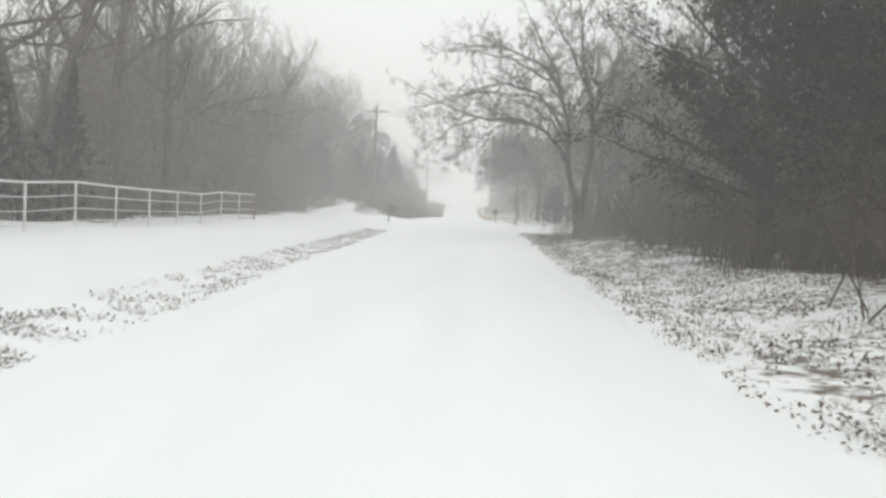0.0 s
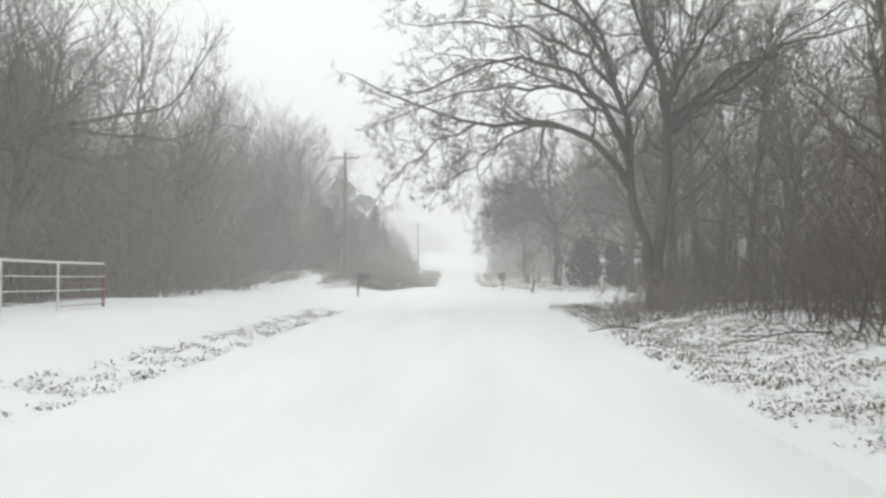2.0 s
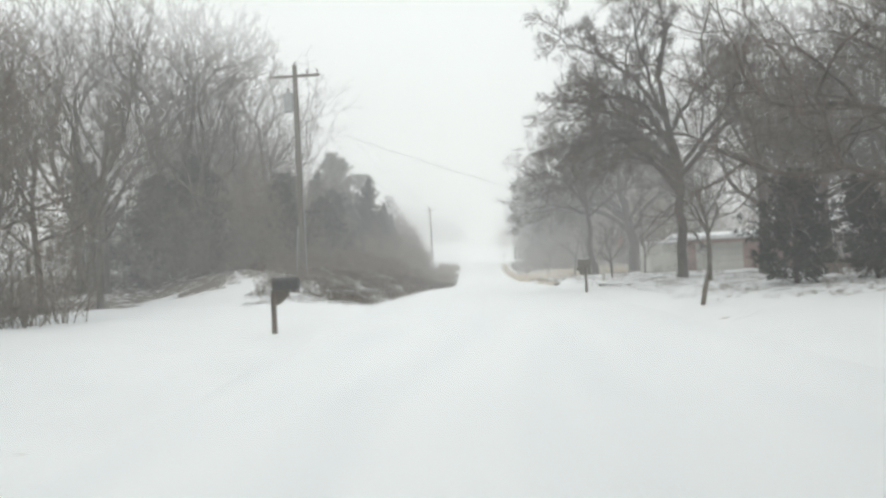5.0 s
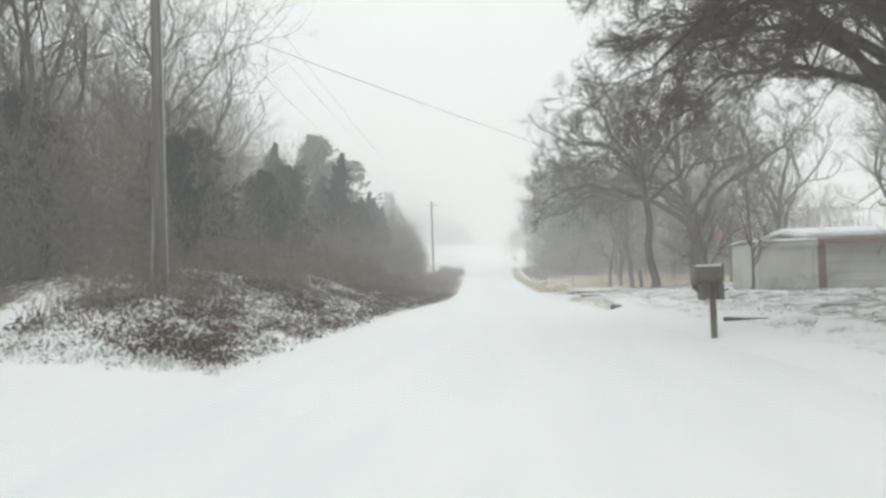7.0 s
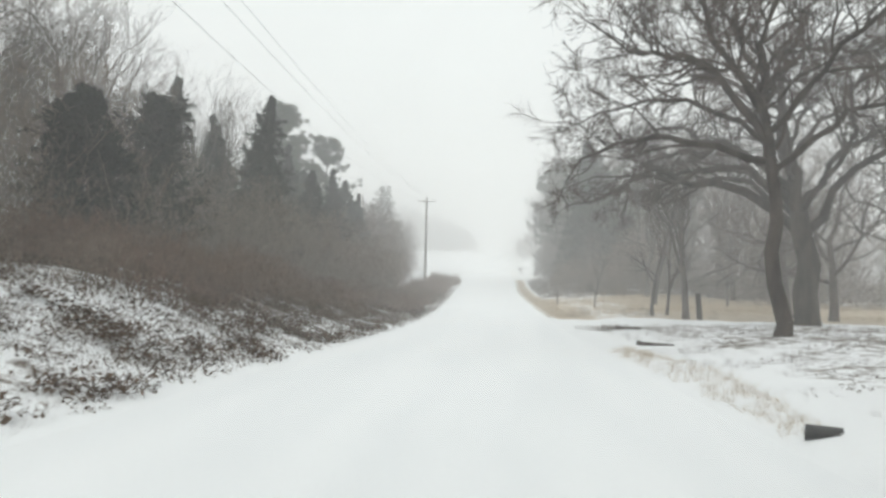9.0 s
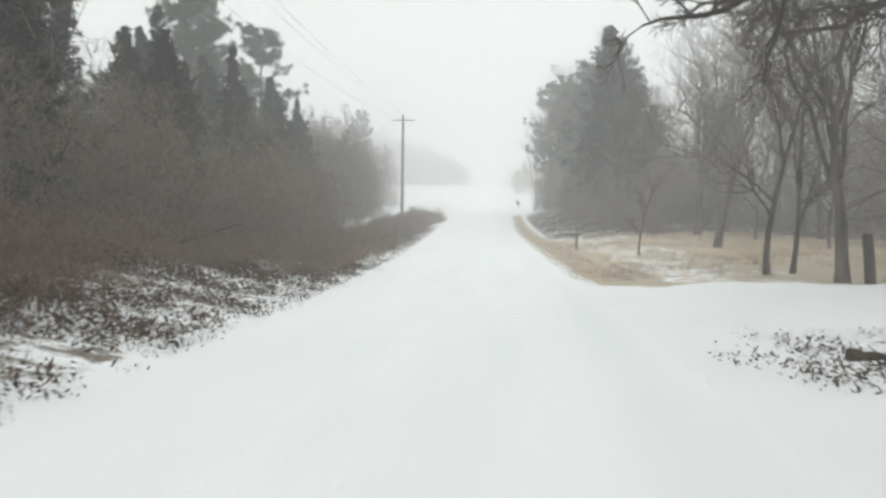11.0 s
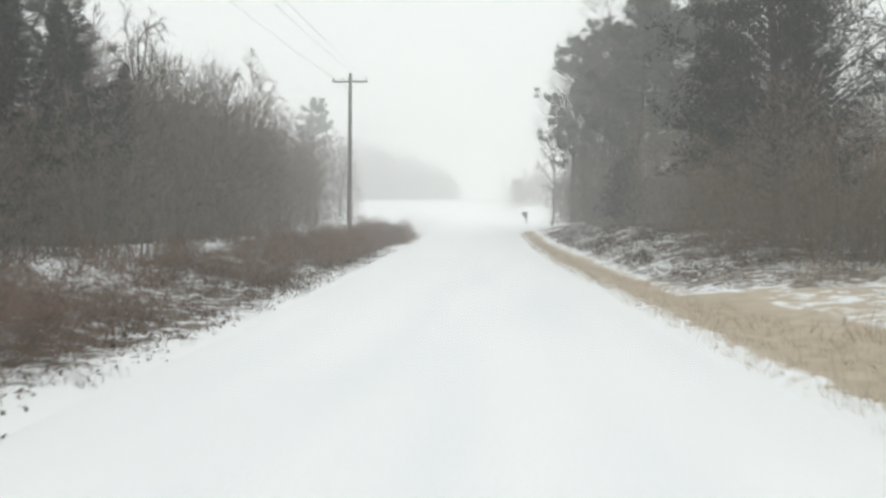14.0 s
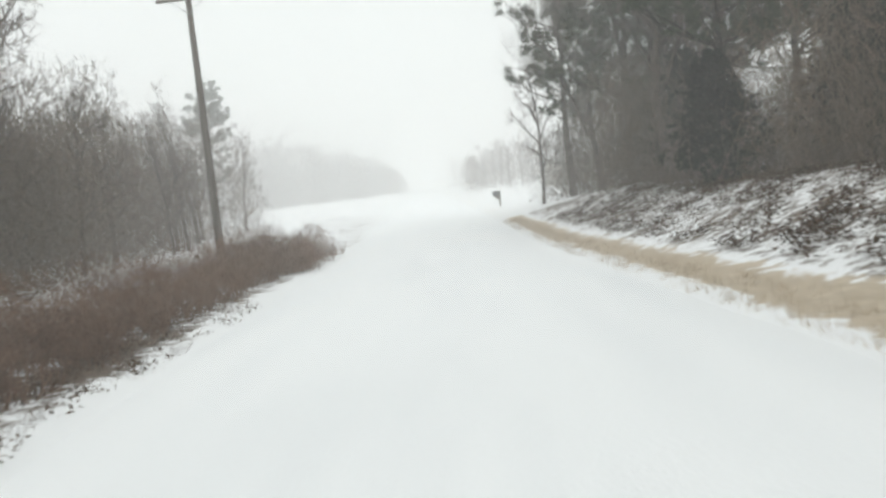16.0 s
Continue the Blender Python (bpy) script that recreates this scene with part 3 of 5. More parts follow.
# the wide oak whose limbs reach over the road
def oak_meshes(seed, stems, limbs, many, fine, length, crook=0.06):
    rng = random.Random(seed)
    tr, lb, tw = Tubes(), Tubes(), Tubes()

    def flow(ctrl, segs):
        c = [Vector(p) for p in ctrl]
        out = []
        for i in range(segs + 1):
            u = i / segs * (len(c) - 1)
            k = min(len(c) - 2, int(u))
            t = u - k
            p0, p1, p2, p3 = c[max(k - 1, 0)], c[k], c[k + 1], c[min(k + 2, len(c) - 1)]
            q = 0.5 * (2 * p1 + (p2 - p0) * t + (2 * p0 - 5 * p1 + 4 * p2 - p3) * t * t + (3 * p1 - p0 - 3 * p2 + p3) * t ** 3)
            out.append(q + Vector((rng.gauss(0, crook), rng.gauss(0, crook), rng.gauss(0, crook))) * (1 if i else 0))
        return out

    for ctrl, r0, r1 in stems:
        pts = flow(ctrl, 14)
        rad = [(r1 + (r0 - r1) * (1 - i / 14) ** 0.85) * (1.3 if i == 0 else 1) for i in range(15)]
        tr.add(pts, rad, 9)
        for k in range(many):
            u = 0.45 + 0.53 * (k + rng.random()) / many
            p, d, r = along(pts, rad, u)
            grow(rng, lb, tw, p, swerve(rng, d, 45), length * (1.2 - 0.6 * u) * rng.uniform(0.8, 1.2), min(r * 0.6, 0.06), 2, 0.06, fine)
        grow(rng, lb, tw, pts[-1], pts[-1] - pts[-2], length * 0.8, r1, 2, 0.05, fine)
    for ctrl, r0 in limbs:
        pts = flow(ctrl, 12)
        rad = taper(r0, 0.018, 13)
        lb.add(pts, rad, 6)
        for k in range(many):
            u = 0.22 + 0.75 * (k + rng.random()) / many
            p, d, r = along(pts, rad, u)
            w = swerve(rng, d, 46)
            w.z += 0.2
            grow(rng, lb, tw, p, w, length * (1.15 - 0.5 * u) * rng.uniform(0.7, 1.2), min(r * 0.6, 0.06), 2 if u < 0.85 else 1, 0.04, fine)
        grow(rng, lb, tw, pts[-1], pts[-1] - pts[-2], length * 0.7, 0.018, 1, 0.03, fine)
    return tr.mesh("trunk", BARK), lb.with_twigs("crown", BARK, tw, OAKTWIG)


oak = oak_meshes(
    11,
    [([(0.02, 0, -0.3), (-0.02, 0, 1.2), (-0.3, 0, 2.6), (-0.63, 0.1, 4.0), (-0.76, 0.2, 6.5), (-1.5, 0.3, 8.6), (-2.6, 0.5, 11.0)], 0.2, 0.04),
     ([(0.14, 0, -0.3), (0.16, 0, 1.2), (0.34, 0, 2.95), (0.54, 0.2, 5.5), (0.45, 0, 7.0), (0.0, 0.2, 9.4), (-0.4, 0.3, 12.4)], 0.24, 0.04)],
    [([(-0.6, 0.1, 3.9), (-1.35, 0.5, 5.2), (-2.4, 1.0, 6.1), (-4.0, 1.6, 6.4), (-5.75, 2.0, 6.5), (-7.4, 2.6, 7.2), (-10.2, 3.6, 8.6)], 0.13),
     ([(-0.72, 0.1, 5.2), (-1.7, -0.3, 6.9), (-2.9, -0.7, 7.7), (-4.4, -1.2, 7.9), (-6.1, -1.6, 7.3), (-7.6, -2.0, 6.6)], 0.1),
     ([(-3.6, 1.5, 6.35), (-4.6, 1.3, 5.8), (-5.4, 1.2, 5.2), (-6.8, 1.0, 4.2)], 0.05),
     ([(-5.4, 1.9, 6.5), (-6.6, 2.2, 6.1), (-7.8, 2.4, 5.3), (-8.7, 2.6, 4.6)], 0.045),
     ([(-0.9, 0.2, 7.0), (-1.9, 1.0, 8.5), (-3.2, 1.6, 9.4), (-5.6, 2.4, 10.2), (-8.2, 3.2, 10.4)], 0.09),
     ([(-0.8, 0.2, 6.4), (-2.2, 2.0, 7.6), (-4.6, 3.8, 8.2), (-7.0, 5.0, 8.0), (-9.2, 6.0, 7.4)], 0.08),
     ([(-0.76, 0.1, 6.2), (-0.2, -0.6, 7.6), (0.3, -1.2, 8.8), (0.2, -1.6, 10.6)], 0.08),
     ([(-1.2, 0.2, 8.0), (-2.6, -1.6, 9.0), (-4.6, -3.0, 9.4), (-6.8, -4.0, 9.2)], 0.08),
     ([(0.6, 0.1, 5.8), (2.0, 0.4, 7.2), (3.7, 0.8, 8.4), (5.9, 1.2, 9.2), (8.2, 1.6, 9.8)], 0.13),
     ([(0.6, 0.1, 6.3), (1.6, -0.4, 6.7), (2.7, -0.8, 7.2), (4.0, -1.2, 8.4), (6.2, -1.6, 9.6)], 0.09),
     ([(0.5, 0.1, 6.8), (1.0, 0.2, 8.0), (1.6, 0.3, 9.4), (2.2, 0.4, 12.2)], 0.12),
     ([(0.55, 0.1, 5.4), (1.8, 1.6, 6.6), (3.2, 3.0, 7.4), (5.4, 4.2, 7.6)], 0.08),
     ([(0.3, 0, 7.8), (-1.0, -2.0, 9.6), (-2.0, -4.0, 10.8)], 0.08),
     ([(0.4, 0, 6.4), (1.2, -2.4, 8.2), (2.2, -5.0, 9.4)], 0.08),
     ([(-0.65, 0, 4.6), (-1.8, -2.0, 6.0), (-3.8, -3.6, 6.8), (-6.0, -4.6, 7.0)], 0.07)],
    13, 5, 1.12)
plant("oak_tree", oak, 7.75, 45.2, "wide bare oak with two dark trunks joined at the base", "tree")

oak_low = oak_meshes(
    23,
    [([(0.0, 0, -0.3), (-0.1, 0, 2.5), (-0.4, 0.1, 5.0), (-0.9, 0.4, 7.6), (-0.7, 0.8, 10.8)], 0.5, 0.05)],
    [([(-0.2, 0, 3.4), (-2.4, 0.4, 5.2), (-4.0, 1.6, 5.5), (-5.4, 1.5, 5.9), (-6.7, 2.2, 5.3), (-7.9, 1.6, 4.7), (-9.0, 1.2, 4.1)], 0.2),
     ([(-0.3, 0, 3.9), (-1.4, 2.0, 5.6), (-3.3, 3.6, 5.9), (-4.7, 4.2, 5.2), (-6.0, 4.8, 4.8)], 0.14),
     ([(-0.3, 0, 4.6), (-2.2, 1.2, 6.8), (-4.2, 2.0, 7.6), (-5.9, 3.4, 7.4), (-7.5, 3.2, 7.0)], 0.13),
     ([(-0.5, 0.1, 5.4), (-1.8, -2.0, 7.6), (-3.6, -3.2, 9.0), (-4.9, -4.8, 9.4)], 0.12),
     ([(-0.2, 0, 4.6), (1.6, 0.8, 6.6), (3.8, 0.6, 8.2), (6.4, 1.8, 8.8)], 0.14),
     ([(-0.7, 0.1, 6.2), (-2.2, 0.2, 8.6), (-4.0, 1.6, 10.0), (-5.3, 1.2, 11.2)], 0.11),
     ([(-0.3, 0, 4.2), (0.4, -2.4, 6.4), (-0.2, -4.6, 7.8), (1.0, -6.6, 8.4)], 0.12),
     ([(-0.6, 0.1, 6.8), (0.6, 2.2, 9.2), (1.4, 3.4, 11.6)], 0.1),
     ([(-0.5, 0.1, 6.4), (1.4, -0.8, 9.0), (2.6, -0.6, 11.4)], 0.1),
     ([(-0.2, 0, 3.8), (-2.0, -0.8, 5.6), (-3.9, -0.6, 5.9), (-5.3, -1.4, 5.2), (-7.0, -1.2, 5.3), (-8.6, -1.8, 5.0)], 0.17),
     ([(-0.5, 0, 5.2), (-2.6, -0.6, 6.4), (-4.4, 0.4, 6.6), (-6.0, 0.2, 6.2), (-7.6, 0.8, 6.6)], 0.13),
     ([(-0.4, 0, 4.4), (-1.8, 2.8, 6.2), (-3.6, 5.0, 6.8), (-5.2, 6.4, 6.2)], 0.12),
     ([(0.0, 0, 3.6), (1.6, 0.2, 5.75), (3.8, 0.4, 7.0), (6.0, 0.6, 9.0), (7.7, 0.8, 11.1)], 0.19),
     ([(3.3, 0.3, 6.7), (3.2, 0.2, 8.9), (3.5, 0.0, 11.1), (2.8, -0.2, 12.9)], 0.11)],
    13, 6, 1.0, 0.13)
plant("oak_tree", oak_low, 11.0, 113.4, "bare oak with low crooked limbs spread wide over the verge", "tree")

oak_mid = oak_meshes(
    31,
    [([(0, 0, -0.3), (0.1, 0, 2.5), (0.0, 0.1, 5.0), (-0.3, 0.3, 8.0), (-0.2, 0, 11.0)], 0.225, 0.045)],
    [([(0.05, 0, 3.6), (-1.8, -0.8, 5.4), (-2.8, -0.4, 5.9), (-3.9, -1.0, 5.5), (-4.8, -0.6, 4.7)], 0.12),
     ([(0.0, 0, 4.6), (-2.0, 1.4, 6.8), (-3.4, 1.8, 7.8), (-4.8, 3.0, 8.0)], 0.12),
     ([(0.0, 0.1, 4.8), (-1.4, -2.2, 6.6), (-2.8, -3.2, 7.0), (-4.0, -4.6, 6.4)], 0.11),
     ([(0, 0, 4.0), (2.2, 0.2, 6.2), (4.2, 1.2, 7.0), (6.8, 1.2, 7.6)], 0.13),
     ([(-0.2, 0.1, 6.6), (-2.0, 0.2, 8.8), (-3.2, 1.2, 9.8), (-4.6, 1.0, 10.6)], 0.1),
     ([(0, 0, 4.2), (1.2, -2.4, 6.0), (1.4, -4.6, 6.8), (2.8, -6.0, 6.6)], 0.11),
     ([(-0.1, 0, 6.0), (1.8, 1.4, 8.6), (3.6, 2.2, 10.6)], 0.1),
     ([(-0.2, 0, 6.4), (-1.4, -1.6, 8.6), (-2.0, -3.4, 10.2)], 0.09),
     ([(0.0, 0, 4.4), (-0.8, 2.6, 6.2), (-1.8, 4.8, 6.8)], 0.1),
     ([(0.05, 0, 3.9), (-1.0, -1.2, 5.2), (-2.4, -2.6, 5.4), (-3.8, -3.4, 4.6)], 0.08),
     ([(0.0, 0, 4.3), (-1.6, 0.6, 5.6), (-3.0, 1.4, 5.9), (-4.4, 2.0, 5.0)], 0.09),
     ([(0.0, 0, 4.1), (-1.2, 2.0, 5.2), (-2.4, 3.6, 5.4), (-3.6, 4.6, 4.6)], 0.09),
     ([(-0.1, 0, 5.4), (-1.8, -0.8, 6.6), (-3.2, -1.8, 6.9), (-4.4, -2.4, 6.0)], 0.09)],
    13, 11, 1.1)
plant("oak_tree", oak_mid, 7.6, 80.4, "bare oak with a dense twiggy crown beside the lawn", "tree")
plant("oak_tree", oak_mid, 14.6, 88.5, "bare oak with a dense twiggy crown beside the garage", "tree", turn=140, scale=0.95)

oak_yard = oak_meshes(
    41,
    [([(0, 0, -0.3), (-0.15, 0, 1.9), (-0.17, 0.1, 3.6), (-0.4, 0.2, 5.4), (-0.3, 0.2, 7.1), (0.3, 0, 9.6)], 0.2, 0.035)],
    [([(-0.25, 0.1, 4.4), (-1.5, 0.4, 6.3), (-2.6, 0.2, 6.7), (-3.6, -0.4, 6.6), (-4.6, -0.8, 7.2)], 0.11),
     ([(-0.3, 0.1, 5.0), (-1.7, -0.5, 6.8), (-2.1, -0.9, 7.8), (-2.8, -1.2, 8.2), (-3.6, -1.6, 8.3)], 0.09),
     ([(-0.2, 0.1, 4.1), (-2.0, 0.8, 4.7), (-3.2, 1.4, 4.9), (-4.2, 1.8, 4.5), (-4.9, 2.2, 3.9)], 0.1),
     ([(-0.2, 0.1, 3.9), (1.35, 0.5, 5.1), (2.4, 0.9, 5.7), (3.8, 1.3, 5.8), (5.0, 1.6, 6.4)], 0.1),
     ([(-0.35, 0.2, 5.6), (0.7, 0.6, 7.9), (1.7, 1.0, 9.5)], 0.09),
     ([(-0.35, 0.2, 6.0), (-1.2, 0.8, 8.0), (-2.0, 1.0, 9.8)], 0.08),
     ([(-0.2, 0.1, 4.3), (-1.2, -1.8, 5.4), (-2.2, -2.8, 5.6), (-3.2, -3.6, 5.2)], 0.09),
     ([(-0.3, 0.1, 4.8), (0.8, -1.6, 6.4), (2.0, -2.8, 7.6), (3.4, -3.6, 8.2)], 0.09),
     ([(-0.3, 0.2, 4.6), (-1.4, 2.0, 5.8), (-3.0, 3.4, 6.2), (-4.6, 4.6, 5.8)], 0.09),
     ([(-0.35, 0.2, 5.8), (1.2, 1.8, 7.2), (2.6, 2.8, 7.6), (4.2, 3.4, 8.0)], 0.08)],
    13, 6, 1.1)
plant("oak_tree", oak_yard, 6.45, 101.8, "bare oak with crooked limbs on the snowy lawn", "tree")

CROOKED = [crooked_meshes(130 + k, 4.6 + 0.7 * k, 0.27, 6, 2.8, 4, 1.0 + 0.15 * k, 0.07, 2) for k in range(3)]
TALL_CROOKED = [crooked_meshes(140 + k, 6.4 + k, 0.25, 6, 3.3, 4, 1.5, 0.1, 2) for k in range(3)]
TALL = [bare_meshes(100 + k, 15 + 1.5 * (k % 3), 20, 5, spread=0.72, trunk=0.22 + 0.03 * (k % 2), low=0.32, forked=k in (1, 4)) for k in range(5)]
SMALL = [bare_meshes(200 + k, 7.5 + k, 14, 5, spread=0.6, trunk=0.1, low=0.25, leanx=0.05 * (k - 1)) for k in range(3)]
FARM = [bare_meshes(400 + k, 14 + k, 13, 3, spread=0.45, trunk=0.2, low=0.35) for k in range(3)]
CEDARS = [cedar_meshes(500 + k, 11.5 + k, 4.0 + 0.3 * k, 120, 6, 20, 0.3, 0.38, 0.8 + 0.14 * k) for k in range(3)]
CEDARS_FINE = [cedar_meshes(510 + k, 12 + k, 4.8 + 0.3 * k, 180, 9, 60, 0.8, 0.17, 0.8) for k in range(2)]
ROUND_CEDARS = [cedar_meshes(531 + 3 * k, 5.4 + k, 2.7, 110, 6, 19, 0.1, 0.32, 0.5) for k in range(2)]
SHRUB = [cedar_meshes(520 + k, 3.4 + 0.4 * k, 1.9, 90, 6, 19, 0.1, 0.26, 0.5) for k in range(2)]
PINES = [pine_meshes(540 + k, 16 + k, 4.8, 3.8) for k in range(2)]

# left: tall bare woods behind the fence
rng = random.Random(5)
GROUP_L = "bare woods beside the road"
spots = []


def far_enough(x, y, gap):
    if any((x - a) ** 2 + (y - b) ** 2 < gap * gap for a, b in spots):
        return False
    spots.append((x, y))
    return True


def wood(n, xa, xb, ya, yb, kinds, name, label, group, gap, smin=0.8, smax=1.15, follow=0):
    made = tries = 0
    while made < n and tries < n * 40:
        tries += 1
        y = rng.uniform(ya, yb)
        x = rng.uniform(xa, xb) + (edge_l(y) if follow < 0 else edge_r(y) if follow > 0 else 0)
        if far_enough(x, y, gap):
            plant(name, rng.choice(kinds), x, y, label, "tree", group, rng.uniform(0, 360), rng.uniform(smin, smax))
            made += 1


for x, y, k, s in ((-13.2, 41.5, 0, 1.15), (-14.6, 44.5, 1, 1.2), (-13.8, 36.5, 2, 1.15), (-15.5, 48.5, 3, 0.92), (-14.0, 30.0, 4, 1.15), (-16.5, 54, 0, 0.85),
                   (-15, 23, 1, 1.1), (-16, 60, 2, 0.8), (-15.5, 16, 3, 1.1), (-16.5, 66, 4, 0.8)):
    spots.append((x, y))
    plant("bare_tree", (TALL_CROOKED[k % 3] if k % 2 else TALL[k]), x, y, "tall leafless tree with a grey trunk at the wood's edge", "tree", GROUP_L, 40 * k + 10 * x, s)
wood(10, -26, -16, 5, 46, TALL + TALL_CROOKED, "bare_tree", "tall leafless grey tree standing in the wood", GROUP_L, 2.6, 0.85, 1.1)
wood(12, -26, -15, 46, 64, TALL + TALL_CROOKED * 3, "bare_tree", "leafless grey tree standing in the wood", GROUP_L, 2.4, 0.68, 0.86)
wood(9, -27, -17, 64, 82, TALL_CROOKED, "bare_tree", "leafless grey tree standing in the wood", GROUP_L, 2.4, 0.6, 0.74)
wood(10, -25, -16, 98, 122, TALL_CROOKED, "bare_tree", "tall leafless grey tree standing in the wood", GROUP_L, 2.6, 0.75, 0.95)
for x, y, k, s in ((-15.6, 89.5, 0, 0.98), (-18.2, 91.5, 1, 1.0), (-20.4, 88.0, 2, 1.0), (-14.6, 97.0, 1, 0.84), (-22.0, 88.5, 0, 1.1), (-16.4, 101.5, 2, 0.86)):
    spots.append((x, y))
    plant("bare_tree", TALL_CROOKED[k], x, y, "crooked leafless tree with forked limbs above the bank", "tree", GROUP_L, 80 * k + 7 * y, s)
wood(10, -46, -28, 5, 130, FARM, "bare_tree", "leafless tree deep in the hazy wood", GROUP_L, 3.5)
wood(26, -38, -17, 165, 228, FARM, "bare_tree", "leafless tree deep in the hazy wood", GROUP_L, 2.6, 0.46, 0.62)
wood(14, -17, -8, 160, 184, SMALL, "bare_tree", "small leafless tree behind the roadside briars", GROUP_L, 1.6, 0.9, 1.15, follow=-1)
wood(18, -20, -9, 184, 208, SMALL, "bare_tree", "small leafless tree behind the roadside briars", GROUP_L, 1.8, 0.65, 0.95, follow=-1)
for x, y, k, s in ((-13.3, 26.6, 1, 0.5), (-12.9, 30.4, 2, 0.44), (-14.6, 24.0, 0, 0.56), (-11.8, 118.5, 1, 0.72), (-13.2, 123, 2, 0.56), (-12.0, 128, 0, 0.62),
                   (-13.0, 133, 1, 0.58), (-12.8, 138, 2, 0.64), (-13.6, 143, 0, 0.6), (-13.6, 148, 1, 0.7), (-14.2, 153, 2, 0.62), (-14.8, 158, 0, 0.66), (-16.0, 163, 1, 0.55),
                   (-16.5, 128, 2, 0.72), (-17, 139, 1, 0.78), (-17.5, 149, 0, 0.84), (-16.6, 119, 1, 0.8), (-17.4, 169, 2, 0.5),
                   (-14.6, 121, 2, 0.66), (-14.8, 126, 1, 0.7), (-15.0, 131, 0, 0.7), (-15.2, 136, 2, 0.74), (-15.4, 143, 1, 0.72), (-16, 154, 1, 0.7)):
    spots.append((x, y))
    plant("cedar_tree", CEDARS[k], x, y, "dark green cedar with a ragged dense crown", "tree", "cedars beside the road", 70 * k + 9 * y, s)
for x, y, k, s in ((-12.6, 93, 0, 0.86), (-13.4, 98, 1, 0.9), (-12.2, 104.5, 0, 0.9), (-13.0, 110, 1, 0.95), (-15.8, 90.0, 1, 0.95), (-18.4, 89.4, 0, 1.0), (-22.0, 90, 1, 1.0), (-17.5, 93, 0, 1.05)):
    spots.append((x, y))
    plant("cedar_tree", ROUND_CEDARS[k], x, y, "low rounded dark cedar at the wood's edge", "tree", "cedars beside the road", 70 * k + 9 * y, s)
for x, y, k, s in ((-14.6, 166.5, 0, 0.62), (-17.4, 170, 1, 0.72), (-15.2, 174.5, 2, 0.6), (-20.5, 172, 0, 0.86), (-16.2, 180.5, 1, 0.55), (-19.6, 177.5, 2, 0.74), (-18.0, 185.5, 0, 0.56)):
    spots.append((x, y))
    plant("bare_tree", CROOKED[k], x, y, "leafless broad tree with a dense twiggy crown", "tree", GROUP_L, 61 * k + 17 * y, s)
plant("pine_tree", PINES[0], -18.5, 161, "tall pine with dark needle tufts at its top", "tree", "pines beside the road", 20, 0.88)
plant("pine_tree", PINES[1], -23, 162, "tall pine with dark needle tufts at its top", "tree", "pines beside the road", 120, 1.0)
plant("pine_tree", PINES[0], -21, 152, "tall pine with dark needle tufts at its top", "tree", "pines beside the road", 220, 0.98)
plant("pine_tree", PINES[1], -26.9, 239, "lone hazy pine with a tufted round top", "tree", "pines beside the road", 220, 0.85)

# right: cedar thicket, then the oak's neighbours
for x, y, k, s in ((10.4, 23.2, 0, 1.22), (12.4, 17.6, 1, 1.15), (14.6, 12.4, 0, 1.2), (15.0, 21.0, 1, 1.3), (16.5, 29.0, 0, 1.1)):
    spots.append((x, y))
    plant("cedar_tree", CEDARS_FINE[k % 2], x, y, "large dark cedar with ragged feathery sprays", "tree", "cedars beside the road", 50 * k, s)
wood(12, 4.2, 14, 31, 54, SMALL, "sapling", "thin leafless sapling in the roadside thicket", "saplings in the thicket", 1.3, 0.6, 1.0, follow=1)
wood(9, 7, 22, 34, 54, TALL, "bare_tree", "tall leafless tree in the roadside thicket", "trees on the far verge", 2.8, 0.7, 0.95, follow=1)
for x, y, k, s in ((9.4, 51.0, 0, 0.72), (11.2, 53.0, 2, 0.78), (12.6, 50.4, 3, 0.8), (10.4, 54.6, 0, 0.66)):
    spots.append((x, y))
    plant("bare_tree", TALL[k], x, y, "tall leafless tree in the roadside thicket", "tree", "trees on the far verge", 50 * k + y, s)
wood(6, 12, 22, 43, 56, TALL_CROOKED, "bare_tree", "tall leafless tree in the roadside thicket", "trees on the far verge", 2.2, 0.65, 0.9)
plant("bare_tree", SMALL[1], 2.8, 204, "slim leafless tree with a dark straight trunk", "tree", "trees on the far verge", 50, 1.0)
wood(8, 22, 45, 20, 130, FARM, "bare_tree", "leafless hazy tree in the distance", "trees on the far verge", 5.0)
for x, y, k, s in ((10.4, 78.6, 1, 0.9), (7.5, 75.6, 2, 0.42), (10.3, 63.2, 2, 1.0), (11.8, 66.5, 0, 1.1), (15.5, 69, 1, 1.15), (13.0, 73, 2, 1.0), (19.0, 64, 0, 1.2), (12.6, 78, 0, 0.85), (16.5, 81, 1, 0.9),
                   (17, 117, 1, 1.0), (26, 118, 2, 0.9), (15, 128, 0, 0.95), (20, 106, 1, 1.0), (17, 84, 0, 0.85), (19, 76, 2, 0.9), (24, 92, 1, 0.9), (15.5, 123, 0, 0.9)):
    spots.append((x, y))
    plant("bare_tree", CROOKED[k], x, y, "leafless broad tree with a dense twiggy crown", "tree", "trees on the far verge", 77 * k + 13 * y, s)
for x, y, k, s in ((7.15, 124.5, 1, 0.9), (7.9, 124.7, 0, 0.8), (5.25, 135.0, 1, 0.42)):
    spots.append((x, y))
    plant("bare_tree", SMALL[k], x, y, "slim leafless tree with a dark straight trunk", "tree", "trees on the far verge", 30 * k + y, s)
plant("bare_tree", SMALL[0], 8.35, 93.4, "slim leafless tree in front of the shed", "tree", "trees on the far verge", 80, 0.55)
